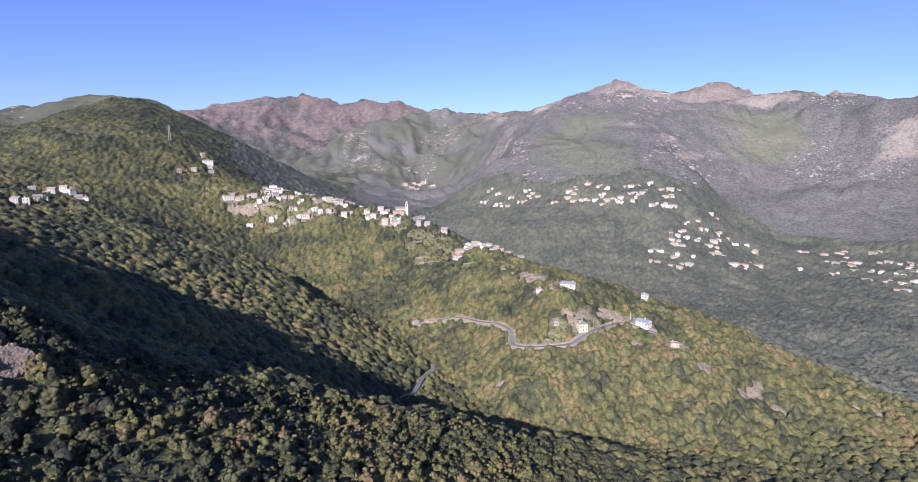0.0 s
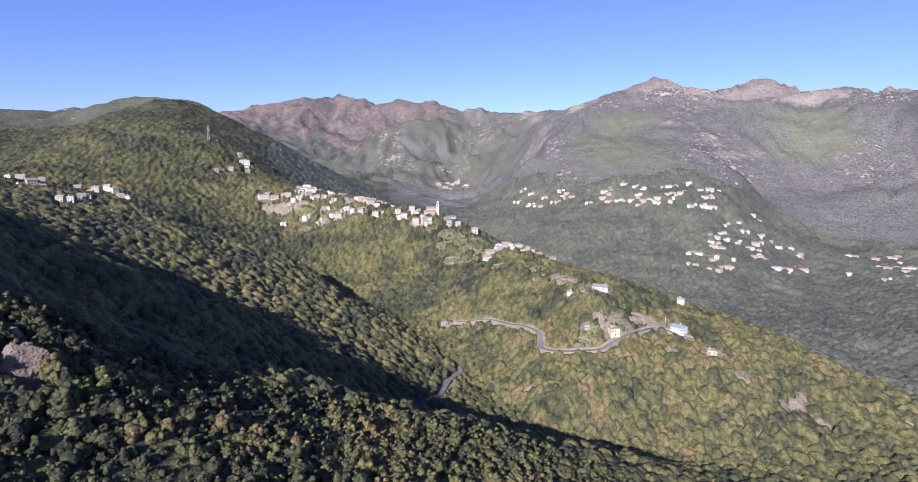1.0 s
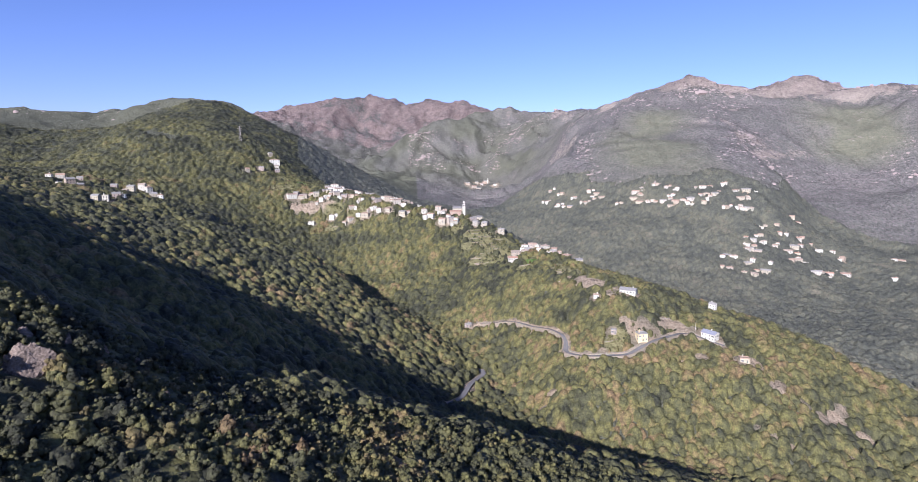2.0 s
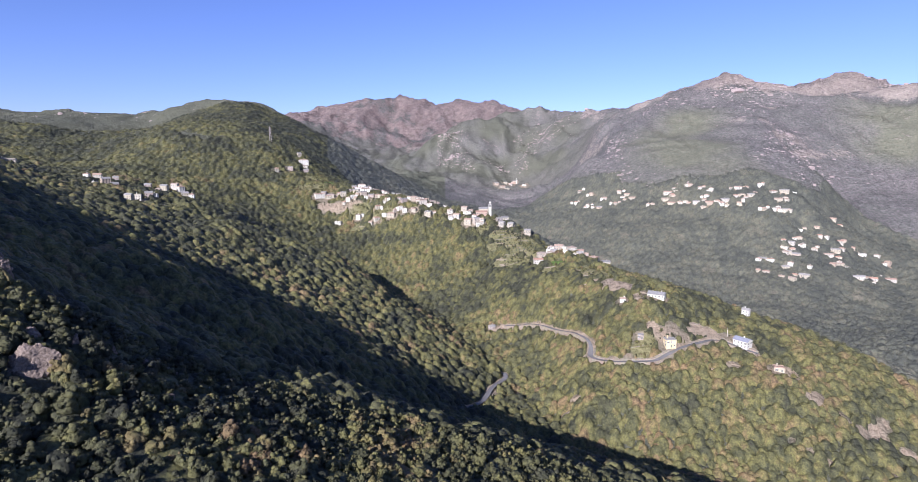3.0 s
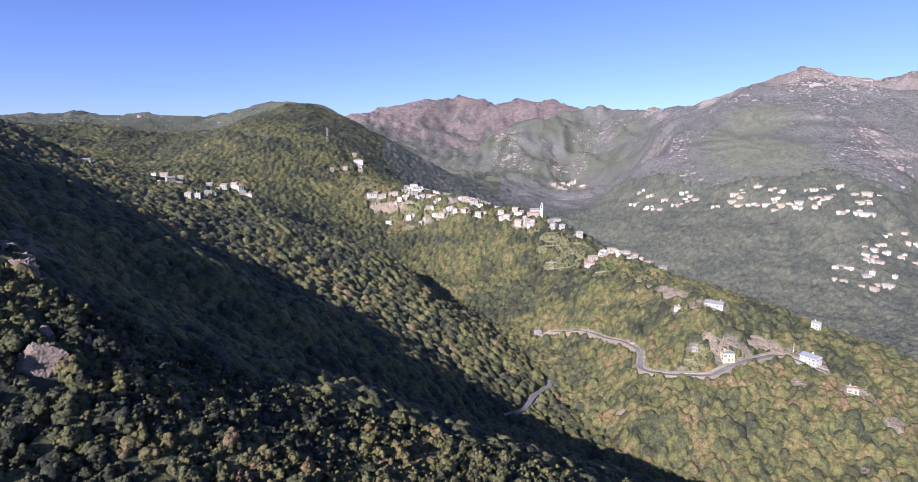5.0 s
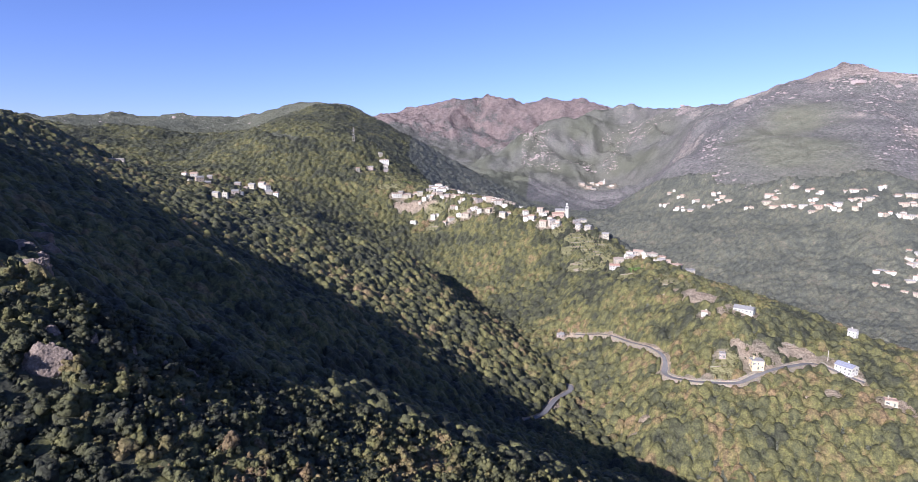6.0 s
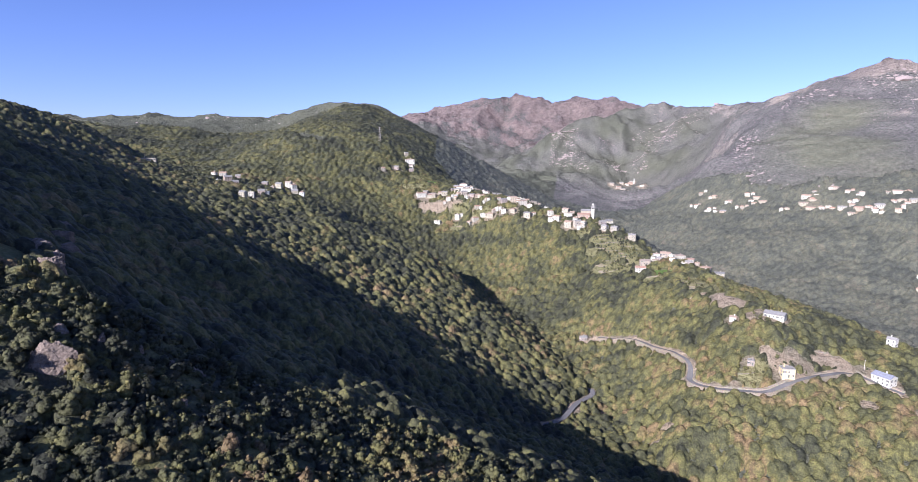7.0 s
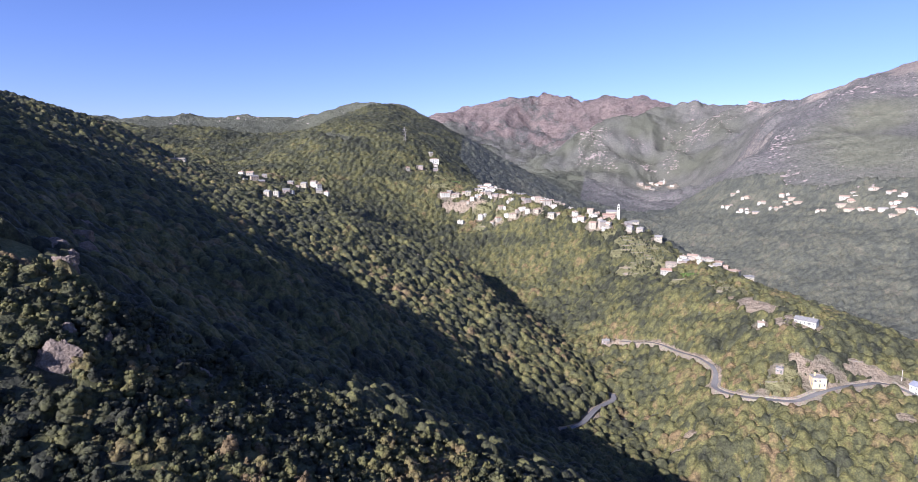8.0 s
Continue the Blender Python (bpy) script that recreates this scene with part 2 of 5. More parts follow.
# slopes with the far villages
land((283, 1575, -147), (353, 1509, -121), (457, 1429, -107), (571, 1333, -100), (685, 1278, -89), (811, 1262, -81), (979, 1390, -37))
land((426, 1206, -155), (573, 1125, -176), (643, 1072, -198), (620, 960, -225))
land((900, 1250, -120), (897, 1203, -140), (830, 1120, -180), (780, 1060, -205), (760, 980, -230))
land((960, 1180, -180), (938, 1098, -235), (900, 1000, -260), (850, 850, -280))
land((249, 2689, -128), (359, 2757, -118), (430, 2667, -127))
land((439, 1681, 0), (350, 1900, -112), (330, 2300, -125))
# the slopes under the great mountain
land((1003, 1271, -197), (1175, 1254, -208), (1304, 1195, -195), (1435, 1117, -181))
land((1085, 1522, -100), (1278, 1497, -101), (1481, 1371, -96), (1625, 1279, -93))
land((1433, 1693, 33), (1642, 1536, 31), (1736, 1382, 29))
land((1029, 1130, -224), (1131, 1028, -239), (1181, 906, -257))
land((698, 874, -251), (909, 884, -264), (1009, 768, -263))
land((573, 652, -245), (722, 645, -252), (813, 613, -258))
# the great mountain to the right
land((814, 3198, 263), (917, 2751, 252), (971, 2519, 249), (1040, 2383, 296), (1146, 2222, 341), (1216, 2092, 298), (1295, 2044, 280), (1400, 2100, 300))
land((1663, 2337, 367), (1694, 2062, 290), (2005, 2051, 352), (1766, 1725, 238), (1790, 1423, 185), (2000, 1000, 120), (2100, 500, 0))
land((1330, 2250, 292), (1400, 2320, 300), (1480, 2290, 288))
land((1790, 2300, 328), (1900, 2330, 325))
land((2140, 1980, 262), (2200, 1900, 240))
land((945, 3130, 272), (950, 3000, 262))
land((990, 2660, 236), (980, 2740, 240))
land((2600, 2600, 300), (2500, 1500, 200), (2500, 300, 0), (2400, -800, -100))
land((764, 1821, 100), (911, 1936, 168), (1040, 2100, 270))
land((440, 1690, 12), (600, 1800, 75), (666, 2295, 156), (760, 2700, 200))
land((979, 1390, -37), (1000, 1600, 60), (1050, 1850, 190))
# the rocky range at the head of the valley
land((-1196, 4130, 340), (-920, 4200, 424), (-674, 4449, 468), (-309, 4590, 545), (-68, 4600, 466), (123, 4498, 514), (250, 4440, 460), (387, 4383, 534), (500, 4271, 415))
# the rocky ridge in front of it and the gorge between
land((814, 3179, 293), (693, 3361, 314), (600, 3450, 348), (402, 3460, 327), (148, 3331, 243), (-54, 3185, 164), (-218, 3028, 74), (-322, 2869, -1))
land((543, 3285, 206), (382, 3096, 81), (306, 2984, -1), (370, 2846, -76))
land((104, 2698, -72), (200, 2442, -144), (280, 2233, -168))
land((671, 2924, 122), (636, 2521, -1), (509, 2192, -82))
land((-320, 2300, -70), (-330, 2700, -50), (-300, 3100, -10), (-100, 3500, 40), (200, 3750, 110), (450, 3800, 190))
land((-710, 3631, 152), (-472, 3569, 74), (-245, 3592, 48), (25, 3850, 141), (324, 4037, 295))
land((-667, 4400, 444), (-548, 4013, 251), (-459, 3621, 95))
land((-116, 4599, 464), (-140, 4148, 260), (-152, 3647, 76))
land((123, 4498, 490), (138, 4198, 328), (66, 3879, 162))
# the round green hill and the ridges to the left
land((-1064, 2039, 182), (-856, 1808, 190), (-790, 1735, 200), (-740, 1715, 196), (-693, 1715, 190), (-640, 1735, 192), (-581, 1756, 190), (-515, 1777, 148), (-440, 1848, 94), (-345, 1970, 28), (-270, 2032, -20))
land((-369, 1170, 46), (-437, 1300, 75), (-520, 1500, 120), (-581, 1756, 190))
land((-538, 1119, 53), (-600, 1350, 105), (-660, 1550, 140))
land((-743, 1154, 23), (-780, 1350, 60), (-850, 1600, 110))
land((-372, 1007, -27), (-480, 980, -5), (-600, 960, -8), (-700, 1000, 0))
land((-1174, 1226, 93), (-1278, 1404, 116), (-1484, 1758, 152), (-1412, 1944, 185), (-1352, 2109, 184), (-1346, 2232, 173), (-1064, 2039, 160))
land((-1860, 1890, 138), (-1830, 1990, 150))
land((-1175, 1840, 146), (-1085, 1885, 148), (-1030, 1920, 155))
land((-900, 1000, 30), (-1100, 1150, 80), (-1300, 1100, 100), (-1500, 900, 150))
land((-1100, 300, 260), (-1000, 600, 120), (-900, 850, 40))
land((-1500, 2700, 120), (-1000, 3000, 120), (-800, 3600, 180))
# beyond and behind
land((-3200, 3400, 150), (-3000, 1000, 200), (-2500, -1500, 150), (0, -3000, -150), (2500, -2500, -200), (3500, 0, 0), (3500, 3000, 100), (2500, 4200, 100), (1500, 4700, 60),
     (600, 4930, 100), (-400, 4940, 250), (-1800, 4500, 100), step=4)
land((-1200, -700, 120), (0, -1300, -150), (1400, -900, -280), step=2)

LAND = np.array(LAND)


def spread(a, b):
    d = (a ** 2).sum(1)[:, None] + (b ** 2).sum(1)[None, :] - 2.0 * (a @ b.T)
    np.maximum(d, 0, out=d)
    d += 36.0
    return np.sqrt(d, out=d)


_n = len(LAND)
_k = np.ones((_n + 1, _n + 1))
_k[:_n, :_n] = spread(LAND[:, :2], LAND[:, :2]) - 6.0 + np.eye(_n) * -12.0
_k[_n, _n] = 0
WEIGHT = np.linalg.solve(_k, np.append(LAND[:, 2], 0))


def lattice(ix, iy, seed):
    h = (ix.astype(np.int64) * 374761393 + iy.astype(np.int64) * 668265263 + seed * 2147483647) & 0xFFFFFFFF
    h = ((h ^ (h >> 13)) * 1274126177) & 0xFFFFFFFF
    return ((h ^ (h >> 16)) & 0xFFFF) / 32767.5 - 1.0


def rough(x, y, size, seed):
    """Smooth random relief between -1 and 1, with bumps of that size."""
    x, y = x / size, y / size
    ix, iy = np.floor(x), np.floor(y)
    u, v = x - ix, y - iy
    u, v = u * u * u * (u * (6 * u - 15) + 10), v * v * v * (v * (6 * v - 15) + 10)
    a, b = lattice(ix, iy, seed), lattice(ix + 1, iy, seed)
    c, d = lattice(ix, iy + 1, seed), lattice(ix + 1, iy + 1, seed)
    return a + (b - a) * u + (c - a) * v + (a - b - c + d) * u * v


def fractal(x, y, size, octaves, seed):
    total, gain = 0 * x, 1.0
    for k in range(octaves):
        c, s = math.cos(0.7 * k), math.sin(0.7 * k)
        total = total + gain * rough(c * x - s * y, s * x + c * y, size / 2.03 ** k, seed + k)
        gain *= 0.5
    return total


def ground(x, y):
    """Height of the land."""
    x, y = np.atleast_1d(np.asarray(x, float)), np.atleast_1d(np.asarray(y, float))
    z = np.empty(x.size)
    for k in range(0, x.size, 6000):
        p = np.stack((x.ravel()[k:k + 6000], y.ravel()[k:k + 6000]), 1)
        z[k:k + 6000] = (spread(p, LAND[:, :2]) - 6.0) @ WEIGHT[:-1] + WEIGHT[-1]
    z = z.reshape(x.shape)
    r = np.hypot(x, y)
    wild = np.clip((r - 1500) / 1400, 0, 1)
    z = z + fractal(x, y, 60, 3, 5) * np.clip((r - 100) / 250, 0.3, 1) * 3.4 * (1 - wild)
    wx, wy = x + 60 * rough(x, y, 260, 33), y + 60 * rough(x, y, 260, 34)
    crag = 1 - np.abs(fractal(wx, wy, 420, 5, 40))
    z = z + wild * (crag - 0.70) * 75 + np.clip((r - 700) / 900, 0, 1) * fractal(x, y, 170, 4, 60) * 8
    deep = np.clip((y - 3400) / 400, 0, 1) * np.clip((430 - z) / 160, 0.12, 1)
    z = z + deep * (0.25 - np.abs(fractal(wx, wy, 210, 4, 55))) * 42
    z = z + np.clip((y - 3300) / 500, 0, 1) * (0.3 - np.abs(fractal(wx, wy, 150, 4, 91))) * 24
    z = z - wild * (np.abs(fractal(wx, wy, 75, 3, 77)) * 16 - 3) * np.where(y > 3900, 0.6, 1.0)
    return z + DATUM - 4.0 * (1 - wild)

# ---- the ground: one sheet to the horizon, finer where the valley lies ----
def mesh_of(name, verts, faces, material, smooth=True):
    me = bpy.data.meshes.new(name)
    verts, faces = np.asarray(verts, np.float32), np.asarray(faces, np.int32)
    me.vertices.add(len(verts))
    me.vertices.foreach_set("co", verts.ravel())
    me.loops.add(faces.size)
    me.loops.foreach_set("vertex_index", faces.ravel())
    me.polygons.add(len(faces))
    me.polygons.foreach_set("loop_start", np.arange(0, faces.size, faces.shape[1], dtype=np.int32))
    me.update(calc_edges=True)
    me.validate()
    me.polygons.foreach_set("use_smooth", np.full(len(me.polygons), smooth))
    me.materials.append(material)
    return me


def give(me, name, values):
    me.attributes.new(name, "FLOAT", "POINT").data.foreach_set("value", np.asarray(values, np.float32))


ROAD = [(275, 452), (261, 466), (253, 474), (243, 473), (229, 466), (207, 455), (181, 443), (167, 445), (149, 449), (138, 458), (131, 470), (134, 481), (136, 493), (130, 510),
        (113, 546), (97, 568), (81, 582), (66, 594), (50, 594), (42, 580), (46, 555), (52, 530), (55, 508), (56, 497), (47, 483), (39, 467), (26, 429), (15, 405)]
EARTH = [(283, 426, 11), (290, 431, 8), (262, 476, 10), (215, 470, 7), (236, 484, 8), (226, 478, 5), (203, 523, 13), (192, 523, 9), (180, 560, 8), (193, 556, 8), (171, 563, 6), (182, 584, 6), (207, 558, 5), (192, 518, 7), (215, 530, 8), (-560, 700, 13), (-552, 690, 9),
         (196, 470, 8), (60, 596, 7), (130, 478, 5), (160, 452, 5), (145, 455, 5), (98, 420, 5), (108, 432, 5), (292, 398, 7), (310, 388, 6), (322, 380, 8), (335, 384, 8),
         (352, 372, 7), (345, 392, 6), (300, 404, 6), (246, 438, 6), (-215, 960, 14), (-190, 962, 16), (-160, 962, 14), (263, 358, 3), (255, 367, 2.6), (273, 350, 2.6), (327, 353, 3.4), (318, 345, 2.6), (327, 303, 3), (452, 365, 5), (438, 374, 4), (226, 431, 3),
         (-435, 1322, 8), (-415, 1326, 9), (-395, 1330, 8), (188, 548, 6), (176, 552, 6), (248, 482, 8), (208, 476, 7), (190, 478, 6), (186, 566, 10), (176, 575, 8), (196, 556, 8), (168, 588, 6), (98, 566, 5), (84, 578, 5), (40, 462, 6), (33, 452, 5), (62, 470, 5), (288, 424, 9)]
FIELDS = [(-168, 174, 8), (-160, 168, 5), (165, 622, 13), (178, 612, 10), (186, 596, 8), (164, 604, 8), (170, 712, 12), (100, 720, 15), (80, 745, 16), (130, 660, 12), (-240, 1015, 16), (-258, 1010, 14), (-255, 1075, 26), (-225, 1070, 24), (-150, 950, 18), (-110, 935, 16), (60, 850, 14),
          (98, 800, 24), (112, 765, 22), (85, 820, 20), (120, 790, 18), (172, 458, 9), (180, 466, 8), (220, 540, 10), (150, 640, 12), (185, 640, 13), (-345, 690, 16), (-372, 735, 14), (-150, 905, 12),
          (70, 790, 12), (92, 735, 12), (118, 735, 10), (150, 690, 9), (172, 640, 12)]

MEADOWS = [(137, 686, 5), (143, 680, 6), (149, 672, 6), (140, 675, 5), (-228, 1074, 12)]


def near_line(x, y, line):
    """Distance in plan from a road."""
    best = np.full(np.shape(x), 1e9)
    for (ax, ay), (bx, by) in zip(line, line[1:]):
        dx, dy = bx - ax, by - ay
        k = np.clip(((x - ax) * dx + (y - ay) * dy) / (dx * dx + dy * dy), 0, 1)
        best = np.minimum(best, np.hypot(x - ax - k * dx, y - ay - k * dy))
    return best


def near_spots(x, y, spots, soft=4.0):
    """1 inside any of the round spots (x, y, radius), 0 well outside."""
    best = np.zeros(np.shape(x))
    for sx, sy, sr in spots:
        best = np.maximum(best, np.clip((sr - np.hypot(x - sx, y - sy)) / soft + 0.5, 0, 1))
    return best


# smooth green heath on the great mountain and the round hill
HEATHS = [(690, 1590, 130), (760, 1760, 120), (840, 1880, 90), (640, 1740, 70), (745, 1440, 60), (-620, 1690, 60), (1500, 1800, 160)]


def ledges(x, z, n):
    """Bands of rock across the great mountain, one above the other."""
    return ((x > 780) & (x < 2200)) * np.clip(0.75 + 0.9 * n, 0, 1) * (np.exp(-((z - 8 - 14 * n) / 11) ** 2) + 0.8 * np.exp(-((z - 62 - 20 * n) / 9) ** 2) + 0.6 * np.exp(-((z - 120 - 20 * n) / 9) ** 2))


def cover(x, y, z, steep):
    """How much of the land is bare rock, earth and mown grass."""
    r = np.hypot(x, y)
    n = fractal(x, y, 140, 5, 90)
    high = np.clip((z - DATUM + 90) / 260, 0, 1) * np.clip((r - 1500) / 500, 0, 1)
    cliff = np.clip(steep - 0.55, 0, 1) * np.clip((r - 1300) / 600, 0, 1)
    back = np.clip((y - 3450) / 350, 0, 1)
    top = np.clip((z - DATUM - 230) / 110, 0, 1) * np.clip((r - 1900) / 300, 0, 1)
    front = np.clip((y - 2300) / 500, 0, 1) * (1 - back)
    rock = 0.16 * high + 0.25 * cliff + 0.27 * n * high + back * (0.30 + 0.08 * n) + 0.15 * top
    rock = np.where((x < -300) & (r < 2900), rock * 0.5, rock)
    heath = np.clip(near_spots(x, y, HEATHS, 130) * (0.85 + 0.5 * n), 0, 1)
    rock = rock + 0.17 * ledges(x, z - DATUM, n) + 0.30 * np.clip((z - DATUM - 215 + 60 * n) / 50, 0, 1) * ((x > 600) & (y < 3250)) - 0.20 * heath
    homes = near_spots(x, y, [(hx, hy, 0.75 * hw + 3) for hx, hy, hw, *_ in HOMES])
    road = np.clip((6.5 - near_line(x, y, ROAD)) / 3, 0, 1)
    patch = fractal(x, y, 9, 3, 12) * 0.45 + 0.75
    earth = np.clip(np.maximum(np.maximum(homes * 0.6, road), near_spots(x, y, EARTH)) * patch * 1.3, 0, 1)
    grass = np.clip(near_spots(x, y, FIELDS) * (0.6 + 0.5 * patch), 0, 1)
    fresh = near_spots(x, y, MEADOWS, 3)
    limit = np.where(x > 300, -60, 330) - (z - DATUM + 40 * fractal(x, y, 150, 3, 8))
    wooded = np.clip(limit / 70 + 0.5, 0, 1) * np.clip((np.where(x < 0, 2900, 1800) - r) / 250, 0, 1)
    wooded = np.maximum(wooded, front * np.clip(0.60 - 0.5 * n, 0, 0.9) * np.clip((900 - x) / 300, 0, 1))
    rock = rock * (1 - 0.55 * front)
    return np.clip(rock, 0, 1), earth, grass, fresh, np.clip(back + 0.45 * (x > 600) * top, 0, 1), wooded, heath


def build_ground():
    turn = np.concatenate((np.linspace(-64, 62, 620), np.linspace(62, 296, 60)[1:-1]))
    ring = np.concatenate(([0.002, 5, 12, 20], np.exp(np.linspace(math.log(30), math.log(395), 50)), np.exp(np.linspace(math.log(400), math.log(1100), 125)), np.exp(np.linspace(math.log(1108), math.log(4940), 250))))
    a, r = np.meshgrid(np.radians(turn), ring)
    x, y = np.sin(a) * r, np.cos(a) * r
    z = ground(x, y)
    rows, cols = x.shape
    i = np.arange(rows * cols).reshape(rows, cols)
    j = np.roll(i, -1, 1)
    quads = np.stack((i[:-1], i[1:], j[1:], j[:-1]), 2).reshape(-1, 4)
    verts = np.stack((x.ravel(), y.ravel(), z.ravel()), 1)
    me = mesh_of("ground", verts, quads[:, ::-1], LAND_MAT)
    dr, da = np.gradient(z, axis=0) / np.gradient(r, axis=0), np.gradient(z, axis=1) / (np.gradient(a, axis=1) * r + 1e-6)
    steep = np.hypot(dr, da)
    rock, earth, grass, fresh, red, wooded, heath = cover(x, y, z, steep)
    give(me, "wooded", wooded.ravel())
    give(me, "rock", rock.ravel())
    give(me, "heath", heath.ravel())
    give(me, "earth", earth.ravel())
    give(me, "grass", grass.ravel())
    give(me, "fresh", fresh.ravel())
    give(me, "red", red.ravel())
    return tagged(new("ground", me), "scrub-covered mountain valley with rocky ridges", "ground", kind="structure")


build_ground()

# ---- woods ----
PHI = (1 + 5 ** 0.5) / 2
ICO = np.array([(-1, PHI, 0), (1, PHI, 0), (-1, -PHI, 0), (1, -PHI, 0), (0, -1, PHI), (0, 1, PHI), (0, -1, -PHI), (0, 1, -PHI), (PHI, 0, -1), (PHI, 0, 1), (-PHI, 0, -1), (-PHI, 0, 1)])
ICO = ICO / np.linalg.norm(ICO[0])
ICO_FACES = np.array([(0, 11, 5), (0, 5, 1), (0, 1, 7), (0, 7, 10), (0, 10, 11), (1, 5, 9), (5, 11, 4), (11, 10, 2), (10, 7, 6), (7, 1, 8),
                      (3, 9, 4), (3, 4, 2), (3, 2, 6), (3, 6, 8), (3, 8, 9), (4, 9, 5), (2, 4, 11), (6, 2, 10), (8, 6, 7), (9, 8, 1)])


def crown_kit(rng, lumps, leaves, leaf, core=0.84, lift=0.35, tufts=0):
    """One crown of unit radius, standing on z = 0: a few rough lumps, with loose leaf clumps over them."""
    verts, faces, n = [], [], 0
    heart = [(0, 0, 0.85, 0.78)]
    for k in range(lumps - 1):
        a, up = 2.4 * k + rng.uniform(-0.5, 0.5), rng.uniform(0.3, 1.45)
        out = rng.uniform(0.35, 0.72) * (1.0 if up < 1 else 0.6)
        heart.append((out * math.cos(a), out * math.sin(a), up, rng.uniform(0.30, 0.52)))
    balls = [(*q[:3], q[3] * core) for q in heart] if core else []
    for k in range(tufts):
        cx, cy, cz, size = heart[k % len(heart)]
        d = rng.normal(size=3)
        d[2] = abs(d[2]) * 0.9 + 0.1
        d *= size * rng.uniform(0.80, 1.02) / np.linalg.norm(d)
        balls.append((cx + d[0], cy + d[1], cz + d[2], rng.uniform(0.18, 0.31)))
    for cx, cy, cz, size in balls:
        v = ICO * size * rng.uniform(0.72, 1.25, (12, 1))
        turn = rng.uniform(0, 6.28)
        c, s = math.cos(turn), math.sin(turn)
        v = np.stack((c * v[:, 0] - s * v[:, 1] + cx, s * v[:, 0] + c * v[:, 1] + cy, v[:, 2] * 0.95 + cz), 1)
        verts.append(v)
        faces.append(ICO_FACES + n)
        n += 12
    if leaves:
        pick = rng.integers(0 if lumps < 3 else 1, len(heart), leaves)
        h = np.array(heart)[pick]
        d = rng.normal(size=(leaves, 3))
        d[:, 2] = d[:, 2] * 0.8 + lift
        d /= np.linalg.norm(d, axis=1)[:, None]
        mid = h[:, :3] + d * (h[:, 3] * rng.uniform(0.74, 1.2, leaves))[:, None]
        e = rng.normal(size=(leaves, 3))
        e -= d * (e * d).sum(1)[:, None] * 0.75
        e /= np.linalg.norm(e, axis=1)[:, None]
        g = np.cross(d, e)
        size = leaf * rng.uniform(0.6, 1.3, leaves)[:, None]
        tri = np.stack((mid + e * size, mid - 0.5 * e * size + 0.8 * g * size, mid - 0.5 * e * size - 0.8 * g * size), 1)
        verts.append(tri.reshape(-1, 3))
        faces.append(np.arange(3 * leaves).reshape(-1, 3) + n)
    return np.concatenate(verts), np.concatenate(faces)


def rounded(faces):
    """True for the faces of a kit's lumps, which share their corners; false for its loose leaves."""
    return np.bincount(faces.ravel())[faces[:, 0]] > 1


def bare(x, y):
    """Where no tree stands: roads, yards, fields, clearings."""
    spots = near_spots(x, y, [(hx, hy, 0.5 * hw + (9.5 if hx < -300 else 5.0) if math.hypot(hx, hy) < 1150 else 0.34 * hw) for hx, hy, hw, *_ in HOMES])
    yard = np.maximum(spots, np.maximum(near_spots(x, y, EARTH, 3), near_spots(x, y, FIELDS, 3)))
    yard = np.maximum(yard, near_spots(x, y, MEADOWS + [(-113, 139, 3.6), (-119, 139, 3.4), (-117, 141, 3), (-147, 170, 4), (-152, 170, 3)], 3))
    return (yard > 0.5) | (near_line(x, y, ROAD[:18]) < 4.2) | (near_line(x, y, ROAD[22:]) < 4.0)


def in_sight(x, y, z):
    """The land that is not far below the valley's edge."""
    return z - DATUM > -0.70 * np.hypot(x + 15, y + 15)


def scatter(rng, r0, r1, gap, left=-62, right=60):
    """Uneven tree places over a fan of the valley, with their heights."""
    n = int(2 * r1 / gap)
    gx, gy = np.meshgrid(np.arange(-n // 2, n // 2 + 1) * gap, np.arange(0, n // 2 + 1) * gap)
    x, y = gx.ravel() + rng.uniform(-0.48, 0.48, gx.size) * gap, gy.ravel() + rng.uniform(-0.48, 0.48, gx.size) * gap
    r, a = np.hypot(x, y), np.degrees(np.arctan2(x, y))
    k = (r > r0) & (r < r1) & (a > left) & (a < right)
    x, y, r = x[k], y[k], r[k]
    z = ground(x, y)
    k = in_sight(x, y, z) & ~bare(x, y)
    return x[k], y[k], z[k]


def tone_of(x, y):
    """How dark, green or browning the trees of a stretch are."""
    sunny = np.clip((x - 40) / 160, 0, 1) * np.clip((560 - y) / 160, 0, 1)
    flank = np.clip((40 - x) / 120, 0, 1) * np.clip((760 - y) / 150, 0, 1)
    green = np.exp(-((x + 133) ** 2 + (y - 160) ** 2) / 260)
    hill = np.clip((y - 950) / 250, 0, 1) * np.clip((-120 - x) / 150, 0, 1)
    return 0.47 + 0.12 * green - 0.20 * hill + 0.20 * fractal(x, y, 85, 4, 21) + 0.10 * sunny - 0.04 * flank


